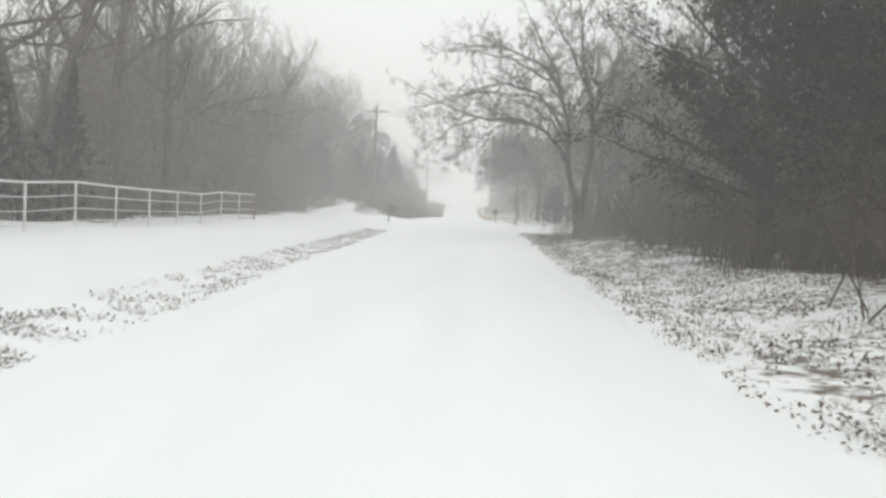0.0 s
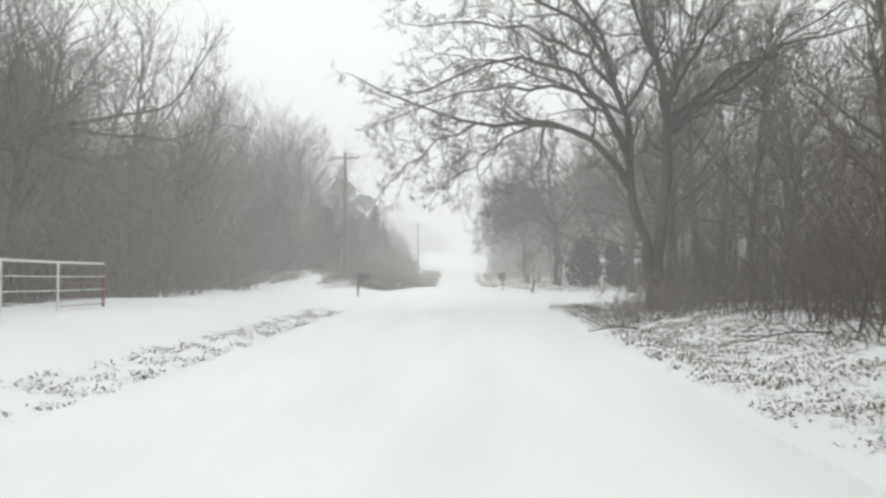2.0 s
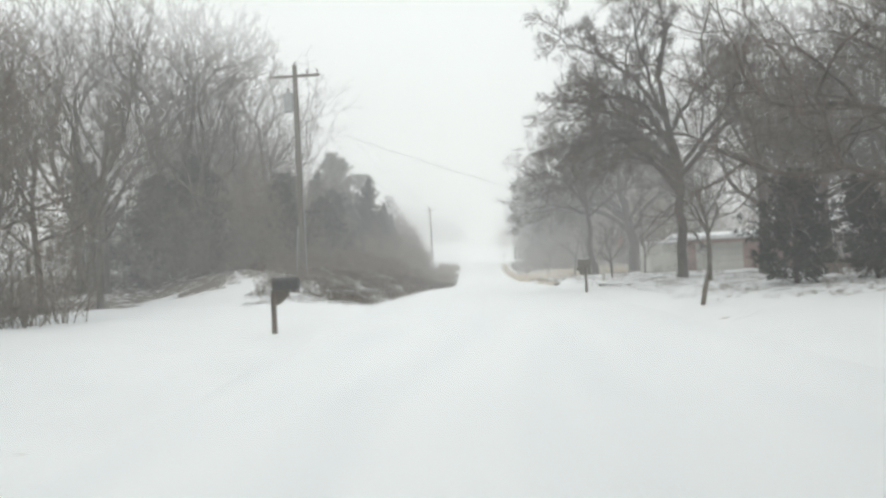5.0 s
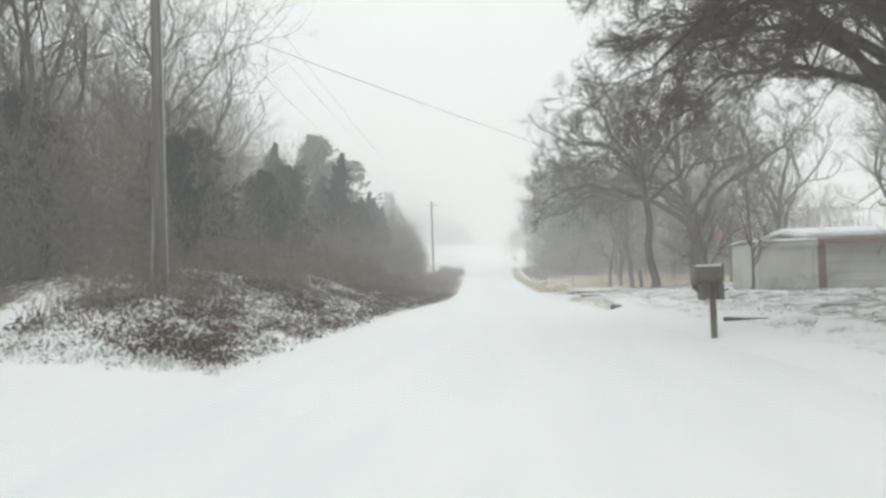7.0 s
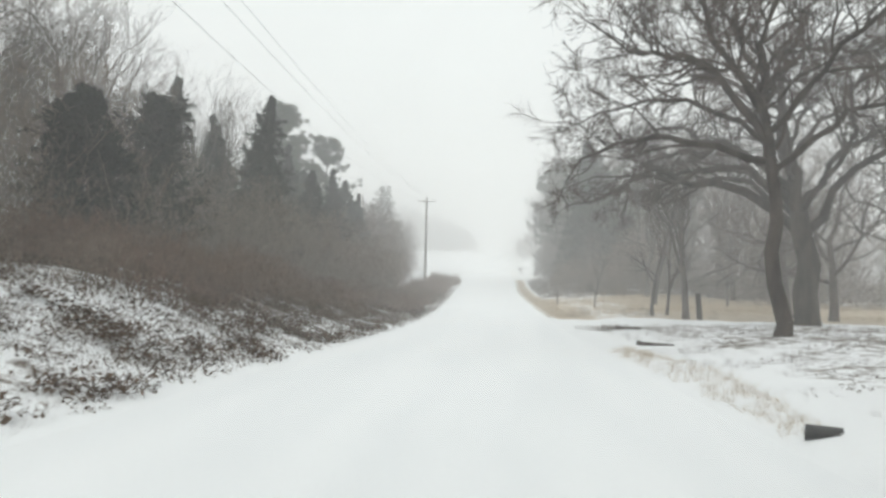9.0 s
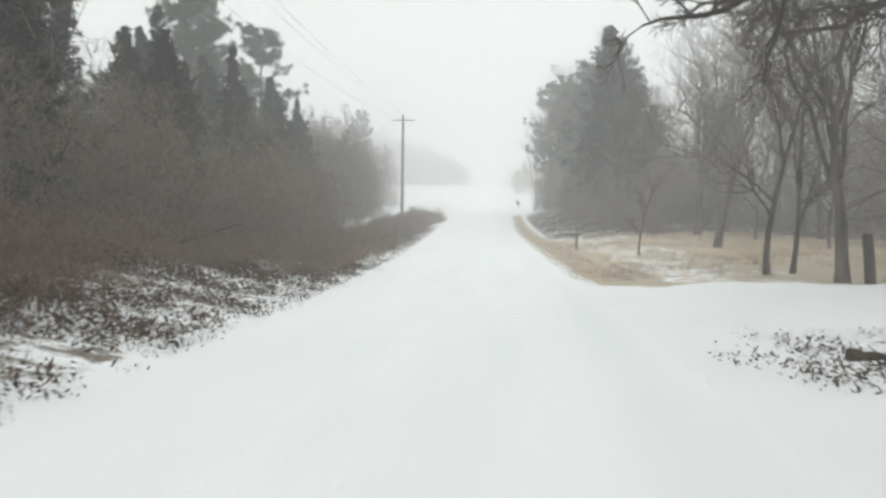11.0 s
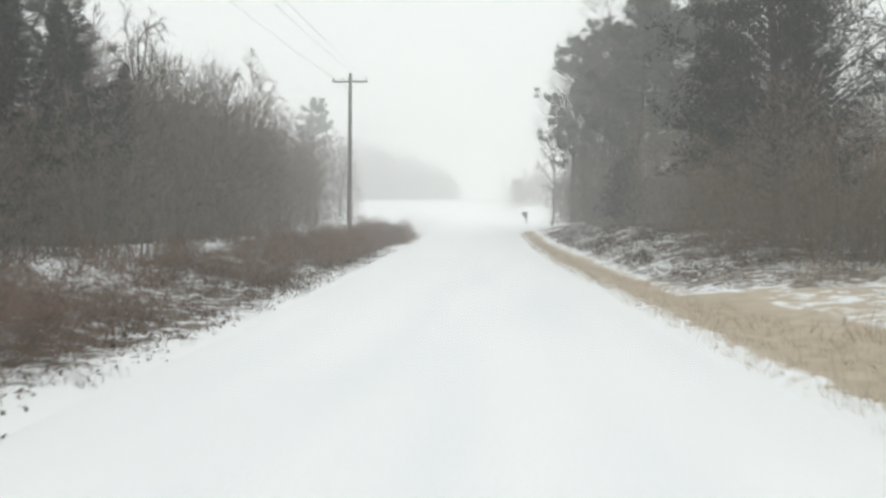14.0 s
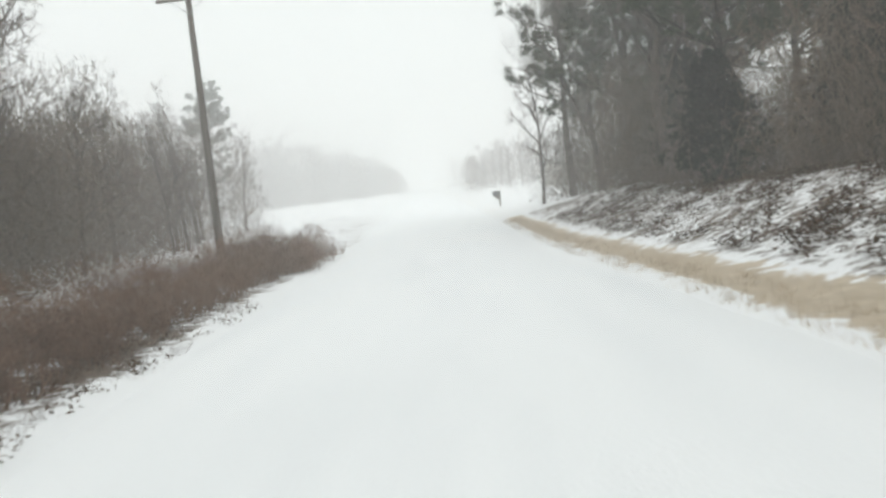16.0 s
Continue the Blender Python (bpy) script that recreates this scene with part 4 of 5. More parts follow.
plant("bare_tree", TALL_CROOKED[0], 8.45, 122.6, "leafless tree with a dark trunk and crooked branches", "tree", "trees on the far verge", 150, 0.72)
plant("fruit_tree", CROOKED[1], 6.1, 90.2, "low bare tree with forked stems beside the shed", "tree", turn=70, scale=0.27)
plant("cedar_shrub", SHRUB[0], 8.4, 69.6, "low dark green cedar shrub beside the driveway", "shrub", turn=30, scale=0.84)
plant("cedar_shrub", SHRUB[1], 10.5, 69.4, "low dark green cedar shrub beside the driveway", "shrub", turn=130, scale=0.68)
for x, y, k, s in ((7.5, 160.4, 2, 1.12), (11.8, 171, 1, 0.7), (8.8, 173, 0, 0.6), (10.4, 178, 2, 0.75), (17.0, 168, 0, 0.8)):
    spots.append((x, y))
    plant("cedar_tree", CEDARS_FINE[k % 2], x, y, "large dark cedar with a dense ragged crown", "tree", "cedars beside the road", 60 * k + y, s)
for x, y, k, s in ((4.4, 203, 0, 0.95), (7.2, 198, 1, 0.9), (6.5, 183, 1, 0.86), (12, 190, 0, 0.9), (9.5, 181, 0, 0.8), (5.6, 193, 1, 0.8), (8.6, 188, 0, 0.92)):
    plant("pine_tree", PINES[k], x, y, "tall pine with long tufted limbs", "tree", "pines beside the road", 33 * y, s)
for x, y, k, s in ((5.8, 181, 0, 0.7), (6.6, 187.5, 1, 0.72), (8.6, 177, 0, 0.85), (6.2, 194, 1, 0.6)):
    spots.append((x, y))
    plant("cedar_tree", ROUND_CEDARS[k], x, y, "low rounded dark cedar under the pines", "tree", "cedars beside the road", 50 * k + y, s)
wood(16, 10, 34, 141, 160, SMALL + TALL_CROOKED, "bare_tree", "leafless grey tree behind the grass field", "trees on the far verge", 2.6, 0.7, 0.95)
wood(14, 6, 26, 166, 200, TALL + SMALL, "bare_tree", "leafless tree crowded on the roadside bank", "trees on the far verge", 2.2, 0.75, 1.0, follow=1)
for x, y, k, s in ((5.0, 197, 0, 0.8), (7.6, 191, 1, 0.85), (5.4, 187, 2, 0.8), (9.4, 196, 2, 0.9)):
    spots.append((x, y))
    plant("bare_tree", TALL_CROOKED[k], x, y, "crooked leafless tree among the pines", "tree", "trees on the far verge", 70 * k + y, s)
wood(12, 9, 60, 215, 300, FARM, "bare_tree", "leafless hazy tree in the distance", "trees on the far verge", 6.0, 0.6, 0.8, follow=1)


# ---- thickets, briars, grass and litter: nobody could count them ----
def scatter(name, kinds, places, material, label, category):
    """Joins many turned and scaled copies of a few small meshes (arrays of corners and triangles) into one."""
    vs, fs, n = [], [], 0
    for x, y, z, s, a, k in places:
        v, f = kinds[k % len(kinds)]
        c, d = math.cos(a) * s, math.sin(a) * s
        w = np.empty_like(v)
        w[:, 0] = v[:, 0] * c - v[:, 1] * d + x
        w[:, 1] = v[:, 0] * d + v[:, 1] * c + y
        w[:, 2] = v[:, 2] * s + z
        vs.append(w)
        fs.append(f + n)
        n += len(v)
    me = mesh_of(name, np.concatenate(vs), np.concatenate(fs), material)
    return tagged(new(name, me), label, category, kind="stuff")


def arrays(v, f):
    return np.array([tuple(p) for p in v], dtype=np.float32), np.array(f, dtype=np.int32)


def thicket(seed, stems, height, width, twigs):
    g = random.Random(seed)
    t = Tubes()
    for _ in range(stems):
        p = Vector((g.gauss(0, width * 0.4), g.gauss(0, width * 0.4), -0.1))
        w = Vector((g.gauss(0, 0.3), g.gauss(0, 0.3), 1))
        h = height * g.uniform(0.45, 1.1)
        q = bent(g, p, w, h, 3, 0.12, 0.03)
        t.spike(q, 0.018, 0.009)
        for _ in range(twigs):
            a, b, _ = along(q, taper(1, 1, 4), 0.2 + 0.8 * g.random())
            t.sliver(a, a + swerve(g, b, 45) * h * g.uniform(0.16, 0.42), 0.009)
    return arrays(t.v, t.f)


def tangle(seed, height, width, sprays, size, fat=1.0):
    """A close mass of fine twig ends and leftover leaves."""
    g = random.Random(seed)
    v, f = [], []
    for _ in range(sprays):
        u = g.random()
        r = width * (1 - 0.55 * u * u) * math.sqrt(g.random())
        a = g.uniform(0, 6.283)
        p = Vector((math.cos(a) * r, math.sin(a) * r, height * u))
        w = Vector((g.gauss(0, 0.5), g.gauss(0, 0.5), g.gauss(0.6, 0.5))).normalized() * size * g.uniform(0.6, 1.6)
        s = w.cross(Vector((g.uniform(-1, 1), g.uniform(-1, 1), g.uniform(-1, 1)))).normalized() * size * fat * g.uniform(0.015, 0.045)
        i = len(v)
        v += [p - s, p + s, p + w]
        f.append((i, i + 1, i + 2))
    return arrays(v, f)


def tuft(seed, blades, height, width, thick):
    g = random.Random(seed)
    v, f = [], []
    for _ in range(blades):
        p = Vector((g.gauss(0, width), g.gauss(0, width), -0.02))
        w = Vector((g.gauss(0, 0.5), g.gauss(0, 0.5), 1)).normalized() * height * g.uniform(0.5, 1.2)
        s = Vector((g.gauss(0, 1), g.gauss(0, 1), 0)).normalized() * thick
        i = len(v)
        v += [p - s, p + s, p + w]
        f.append((i, i + 1, i + 2))
    return arrays(v, f)


def leaf_clod(seed, n, big=1.0):
    g = random.Random(seed)
    v, f = [], []
    for _ in range(n):
        p = Vector((g.gauss(0, 0.08), g.gauss(0, 0.08), g.uniform(0.0, 0.08))) * big
        a = g.uniform(0, 6.283)
        d, e = Vector((math.cos(a), math.sin(a), g.gauss(0, 0.5))) * g.uniform(0.013, 0.03) * big, Vector((-math.sin(a), math.cos(a), g.gauss(0, 0.6))) * 0.01 * big
        i = len(v)
        v += [p - d, p + e, p + d, p - e]
        f += [(i, i + 1, i + 2), (i, i + 2, i + 3)]
    return arrays(v, f)


def spread(n, ya, yb, da, db, side, smin=0.7, smax=1.3, lift=0.0, keep=None):
    """Places at a distance da to db outside the road's left (-1) or right (1) edge."""
    out = []
    while len(out) < n:
        y, d = rng.uniform(ya, yb), rng.uniform(da, db)
        x = edge_l(y) - d if side < 0 else edge_r(y) + d
        if keep and not keep(x, y, d):
            continue
        out.append((x, y, ground_z(x, y) + lift, rng.uniform(smin, smax), rng.uniform(0, 6.283), rng.randrange(99)))
    return out


def blotch(scale, cut, seed=0.0):
    return lambda x, y, d: noise.noise((x * scale, y * scale, seed)) > cut


THICK = [thicket(600 + k, 11, 3.6, 1.1, 9) for k in range(3)]
BUSHY = [tangle(620 + k, 4.2 + 0.8 * k, 1.5, 520, 0.4) for k in range(3)]
LOWB = [tangle(640 + k, 1.0 + 0.2 * k, 0.75, 230, 0.24) for k in range(3)]
BRIARS = [thicket(660 + k, 10, 1.05, 0.7, 6) for k in range(3)]
TUFTS = [tuft(680 + k, 8, 0.17, 0.06, 0.003) for k in range(3)]
TALLT = [tuft(690 + k, 10, 0.27, 0.1, 0.004) for k in range(3)]
CLODS = [leaf_clod(700 + k, 7) for k in range(3)]
CLUMPS = [leaf_clod(710 + k, 22, 2.1) for k in range(4)]


def wood_floor(x0):
    return lambda x, y, d: x < x0 + 1.5 * noise.noise((0.0, y * 0.12, 4.0))


# left wood behind the fence and the yard
left_wood = spread(310, 2, 70, 7.5, 17, -1, 0.7, 1.35, keep=wood_floor(-12.6))
scatter("thicket", THICK, left_wood, BRUSHM, "leafless grey-brown undergrowth of the wood", "undergrowth")
scatter("bushes", BUSHY, spread(310, 2, 70, 7.5, 16, -1, 0.8, 1.75, keep=wood_floor(-13.4)), BRUSHM, "dense dull brush filling the wood's edge", "undergrowth")
# left bank past the driveway
scatter("thicket", THICK, spread(260, 82, 165, 5.0, 15, -1, 0.7, 1.25, keep=lambda x, y, d: y > 80.5 + d and d > 6.8 - 1.8 * step((y - 96) / 10)), BRUSHM, "leafless grey-brown undergrowth above the bank", "undergrowth")
scatter("bushes", BUSHY, spread(240, 82, 166, 8.5, 15, -1, 0.7, 1.3, keep=lambda x, y, d: y > 78 + d), BRUSHM, "dense dull brush above the roadside bank", "undergrowth")
scatter("briars", BRIARS + LOWB, spread(420, 97, 114, 2.0, 7.5, -1, 0.55, 1.0, keep=lambda x, y, d: d > 3.0 - 1.2 * step((y - 104) / 10) and noise.noise((x * 0.25, y * 0.25, 0.0)) > -0.3), BRIAR, "red-brown briars covering the bank", "undergrowth")
scatter("briars", BRIARS + LOWB, spread(1900, 113, 168, 0.5, 7.0, -1, 0.32, 0.66, keep=lambda x, y, d: d > 3.6 - 2.7 * step((y - 115) / 9) and d < 7.5 - 3.4 * step((y - 136) / 10) and noise.noise((x * 0.25, y * 0.25, 0.0)) > -0.75 + 0.72 * step((y - 136) / 6)), DULLB, "dull brown briars covering the low bank", "undergrowth")
scatter("briars", BRIARS + LOWB, spread(520, 158, 187, 0.9, 3.3, -1, 0.4, 0.8), BRIAR, "red-brown briar hedge beside the road", "undergrowth")
scatter("briars", BRIARS + LOWB, spread(150, 180, 189, 0.3, 3.4, -1, 0.55, 0.95), BRIAR, "red-brown briar hedge beside the road", "undergrowth")
scatter("briars", BRIARS + LOWB, spread(160, 80, 98, 3.0, 7.0, -1, 0.5, 1.0, keep=blotch(0.3, 0.0)), BRUSHM, "dull brown weeds on the bank", "undergrowth")
scatter("weeds", LOWB, spread(260, 80, 112, 1.2, 7.5, -1, 0.22, 0.6, keep=lambda x, y, d: y > 76 + d and noise.noise((x * 0.55, y * 0.55, 9.0)) > 0.05), LEAF, "dark brown dead weeds in clumps on the snowy bank", "undergrowth")
scatter("bushes", BUSHY, spread(110, 163, 188, 6.8, 12, -1, 0.7, 1.35), BRUSHM, "dense dull brush behind the briar hedge", "undergrowth")
scatter("bushes", BUSHY, spread(230, 164, 214, 8.5, 22, -1, 0.8, 1.5), BRUSHM, "dense dull brush behind the snowy strip", "undergrowth")
scatter("bushes", BUSHY, spread(270, 112, 150, 3.0, 8.0, -1, 0.35, 0.8, keep=lambda x, y, d: d > 3.0 + 2.4 * step((y - 138) / 8) + 2.6 * (1 - step((y - 115) / 10))), BRUSHM, "dense dull brush behind the briars", "undergrowth")
edge = [(-12.0 - 0.82 * k + rng.gauss(0, 0.7), 87.4 + 0.05 * k + abs(rng.gauss(0, 1.6))) for k in range(15) for _ in range(5)]
scatter("bushes", BUSHY, [(x, y, ground_z(x, y), rng.uniform(0.5, 1.0), rng.uniform(0, 6.28), rng.randrange(99)) for x, y in edge], BRUSHM, "dark dense brush beside the driveway", "undergrowth")
oak_foot = [(7.4 + 1.5 * rng.gauss(0, 1), 43.0 + 1.2 * rng.gauss(0, 1)) for _ in range(60)]
scatter("low_brush", LOWB + BRIARS, [(x, y, ground_z(x, y), rng.uniform(0.5, 0.95), rng.uniform(0, 6.28), rng.randrange(99)) for x, y in oak_foot if x > edge_r(y) + 0.7], BRUSHM, "low dull brush round the foot of the oak", "undergrowth")
# right thickets
scatter("low_brush", LOWB + BUSHY, spread(90, 149.5, 158, 2.6, 8.5, 1, 0.3, 0.6), BRUSHM, "dull brush at the foot of the cedars", "undergrowth")
scatter("thicket", THICK, spread(300, 4, 54, 3.6, 13, 1, 0.5, 1.15), OAKTWIG, "thin leafless brush along the verge", "undergrowth")
scatter("bushes", BUSHY, spread(190, 8, 55, 6.5, 17, 1, 0.6, 1.5, keep=lambda x, y, d: y > 30 or d > 7.5), OAKTWIG, "dense dull brush along the verge", "undergrowth")
scatter("thicket", THICK, spread(120, 60, 140, 22, 42, 1, 0.8, 1.4), BRUSHM, "hazy leafless brush in the distance", "undergrowth")
scatter("bushes", BUSHY, spread(100, 151, 161, 7, 27, 1, 0.6, 1.1), BRUSHM, "hazy dense brush along the far side of the field", "undergrowth")
scatter("bushes", BUSHY, spread(80, 138, 162, 15, 30, 1, 0.9, 1.5), BRUSHM, "hazy dense brush behind the grass field", "undergrowth")
scatter("bushes", BUSHY, spread(60, 183, 206, 3.4, 7.5, 1, 0.6, 1.1), BRUSHM, "dense dull brush under the pines", "undergrowth")
scatter("thicket", THICK, spread(230, 152, 200, 5.2, 16, 1, 0.7, 1.3), BRUSHM, "leafless brush on the roadside bank", "undergrowth")
scatter("bushes", BUSHY, spread(140, 154, 202, 5.4, 16, 1, 0.6, 1.25), BRUSHM, "dense dull brush on the roadside bank", "undergrowth")
scatter("low_brush", LOWB + BRIARS, spread(90, 153, 196, 4.0, 6.5, 1, 0.4, 0.8, keep=blotch(0.3, -0.1)), BRUSHM, "low dull brush on the roadside bank", "undergrowth")
weed_field = [(x, y, ground_z(x, y) - 0.05, rng.uniform(0.7, 1.25), rng.uniform(0, 6.28), k) for k, (x, y) in enumerate((rng.uniform(10.8, 31), rng.uniform(62, 85)) for _ in range(330))]
scatter("weeds", BRIARS + LOWB, weed_field, WEED, "tall dead brown weeds standing in the field", "undergrowth")
scatter("low_brush", LOWB, [(9.3 + 0.5 * k, 94.15, ground_z(9.3 + 0.5 * k, 94.15), rng.uniform(0.35, 0.55), k, k) for k in range(5)], CEDAR, "low dark shrubs against the shed wall", "shrub")
scatter("weeds", LOWB, [(x, y, ground_z(x, y), rng.uniform(0.22, 0.42), rng.uniform(0, 6.28), k) for k, (x, y) in enumerate([(5.6, 123.8), (6.1, 124.2), (6.5, 123.6), (7.0, 124.0), (6.8, 123.4), (4.4, 123.9), (3.2, 124.2), (3.6, 124.6), (3.0, 124.9), (3.9, 124.3), (9.9, 123.2)])], WEED, "low clumps of dead brown weeds at the field's edge", "undergrowth")
# grass and litter
scatter("grass", TALLT, [(x, y, ground_z(x, y), rng.uniform(0.3, 0.65), rng.uniform(0, 6.28), k) for k, (x, y) in enumerate((edge_r(y) + rng.uniform(0.1, 0.4 + 0.5 * math.sin(math.pi * (y - 90) / 11) ** 2), y) for y in [rng.uniform(90.2, 100.8) for _ in range(420)])], STRAW, "tan dead grass beside the drain", "grass")
scatter("grass", TALLT, spread(2800, 123.5, 198, 0.0, 1.5, 1, 0.3, 0.8, keep=lambda x, y, d: d < 1.5 - 0.6 * step((y - 150) / 8)), STRAW, "tan dead grass along the road", "grass")
scatter("grass", TALLT, spread(3000, 126, 152, 1.5, 26, 1, 0.8, 1.6, keep=blotch(0.2, -0.15)), STRAW, "tan dead grass field", "grass")
scatter("grass", TUFTS, spread(5400, 75.5, 168, 0.1, 5.0, -1, 0.5, 1.3, keep=blotch(0.6, -0.05)), LEAF, "dead brown grass poking out of the snow", "grass")
scatter("grass", TALLT, spread(900, 76, 168, 0.6, 5.0, -1, 0.7, 1.5, keep=blotch(0.5, 0.12, 30.0)), LEAF, "dead brown weeds standing on the snowy bank", "grass")
scatter("leaf_litter", CLODS, spread(6500, 75.5, 172, 0.1, 5.0, -1, 0.6, 1.7, keep=blotch(1.1, -0.08)), LEAF, "dead leaves lying on the snowy bank", "leaves")
scatter("leaf_litter", CLODS, spread(2500, 77, 122, 0.3, 6.0, -1, 1.0, 2.4, keep=lambda x, y, d: y > 75 + 0.8 * d and noise.noise((x * 0.7, y * 0.7, 17.0)) > 0.02), LEAF, "heaps of dark dead leaves on the snowy bank", "leaves")
scatter("leaf_litter", CLUMPS, spread(1500, 76.5, 128, 0.25, 6.0, -1, 0.5, 1.35, keep=lambda x, y, d: y > 75 + 0.8 * d and noise.noise((x * 0.6, y * 0.6, 27.0)) > 0.06), LEAF, "dark clumps of dead leaves in the bank's snow", "leaves")
scatter("leaf_litter", CLUMPS, spread(1500, 153, 190, 1.6, 6.5, 1, 0.45, 1.1, keep=blotch(0.9, -0.1)), LEAF, "dark clumps of dead leaves in the bank's snow", "leaves")
scatter("leaf_litter", CLODS, spread(1700, -5, 50, -0.3, 1.1, -1, 0.4, 1.3, keep=blotch(1.6, 0.08)), LEAF, "dead leaves and clods along the road's edge", "leaves")
scatter("leaf_litter", CLODS, spread(6500, 0, 53, 0.1, 5.5, 1, 0.6, 1.5, keep=blotch(0.9, -0.15)), LEAF, "dead leaves on the snowy verge", "leaves")
scatter("grass", TUFTS, spread(2600, 0, 54, 0.3, 6.0, 1, 0.5, 1.1, keep=blotch(0.5, -0.1)), LEAF, "dead brown grass on the snowy verge", "grass")
scatter("grass", TUFTS, spread(2600, 66, 113, 0.8, 9.0, 1, 0.35, 0.8, keep=blotch(0.7, 0.05)), LEAF, "grass tips poking out of the snowy lawn", "grass")
scatter("leaf_litter", CLODS, spread(1600, 66, 113, 1.0, 9.0, 1, 0.5, 1.2, keep=blotch(0.9, 0.12)), LEAF, "dead leaves on the snowy lawn", "leaves")
scatter("leaf_litter", CLODS, spread(2600, 150, 186, 2.0, 8.0, 1, 0.6, 1.6, keep=blotch(0.8, -0.2)), LEAF, "dead leaves on the roadside bank", "leaves")

scatter("leaf_litter", CLODS, [(x + rng.gauss(0, 0.25), y + rng.gauss(0, 0.25), ground_z(x, y), rng.uniform(0.7, 1.8), rng.uniform(0, 6.28), k)
         for x, y in ((2.8, 109.9), (3.2, 109.2), (3.7, 109.4), (4.4, 108.8), (3.6, 110.6), (3.1, 108.6)) for k in range(18)], LEAF,
        "heap of dark leaves and twigs on the snow", "leaves")


def far_woods():
    kinds = []
    for k in range(2):
        g = random.Random(800 + k)
        t = Tubes()
        q = bent(g, Vector((0, 0, -0.3)), Vector((0, 0, 1)), 10.5, 5, 0.05, 0.03)
        t.add(q, taper(0.18, 0.03, 6), 4)
        for _ in range(16):
            p, d, _ = along(q, taper(1, 1, 6), 0.2 + 0.78 * g.random())
            w = bent(g, p, swerve(g, d, 42), g.uniform(1.6, 3.4), 2, 0.15, 0.05)
            t.add(w, taper(0.06, 0.015, 3), 3)
            for _ in range(4):
                a, b, _ = along(w, taper(1, 1, 3), g.random())
                t.sliver(a, a + swerve(g, b, 45) * g.uniform(0.6, 1.4), 0.035)
        kinds.append(arrays(t.v, t.f))
    for k in range(5):
        kinds.append(tangle(820 + k, 7.0 + k * 0.7, 2.8, 230, 0.9, 2.2))
    places = []
    for _ in range(440):
        u, d = rng.random() ** 1.15, rng.uniform(0, 26)
        x, y = -95 + 84 * u - 0.55 * d, 232 + 116 * u + 0.8 * d
        low = (1 - 0.55 * step((u - 0.6) / 0.4)) * (1 + 0.3 * noise.noise((u * 9, 0.0, 2.0)))
        places.append((x, y, ground_z(x, y), rng.uniform(0.75, 1.15) * low, rng.uniform(0, 6.28), rng.randrange(99)))
    for _ in range(240):
        y = rng.uniform(330, 372)
        d = rng.uniform(0, 36)
        x = edge_l(y) - 0.5 - d
        places.append((x, y, ground_z(x, y), (0.22 + 0.22 * math.sqrt(d)) * rng.uniform(0.7, 1.2), rng.uniform(0, 6.28), rng.randrange(99)))
    for _ in range(90):
        y = rng.uniform(262, 350)
        x = edge_r(y) + rng.uniform(2.5, 22)
        places.append((x, y, ground_z(x, y), rng.uniform(0.45, 0.75), rng.uniform(0, 6.28), rng.randrange(99)))
    scatter("far_woods", kinds, places, BRUSHM, "distant leafless wood fading into the haze", "woods")


far_woods()


# ---- fence ----
def white_fence():
    z0 = ground_z(-9.16, 30)
    fence = thing("pipe_fence", -9.16, 42.85, z0, "white painted pipe fence with four rails", "fence")
    ys = [42.85 - 2.64 * k for k in range(1, 20)]
    for y in ys:
        z = ground_z(-9.16, y) - z0
        bm = rod(bmx(), (0, y - 42.85, z - 0.2), (0, y - 42.85, z + 1.3), 0.035, sides=10)
        part("post", bm, WHITEM, fence)
    zs = [ground_z(-9.16, y) - z0 for y in ys]
    for h, r in ((1.31, 0.036), (0.92, 0.016), (0.54, 0.016), (0.17, 0.016)):
        t = Tubes()
        t.add([Vector((0.0 if h > 1 else 0.045, 0, zs[0] + h))] + [Vector((0.0 if h > 1 else 0.045, y - 42.85, z + h)) for y, z in zip(ys, zs)], [r] * (len(ys) + 1), 8)
        part("rail", t.mesh("rail", WHITEM), None, fence)
    gate = thing("end_brace", -9.16, 42.85, z0 + zs[0], "rusty red steel end post with short braces", "post")
    part("post", rod(bmx(), (0, 0, -0.2), (0, 0, 1.0), 0.04, sides=10), RUST, gate)
    for h in (0.72, 0.36, 0.1):
        part("brace", rod(bmx(), (0, 0.0, h), (0, -2.5, h + 0.01), 0.014, sides=6), RUST, gate)


white_fence()


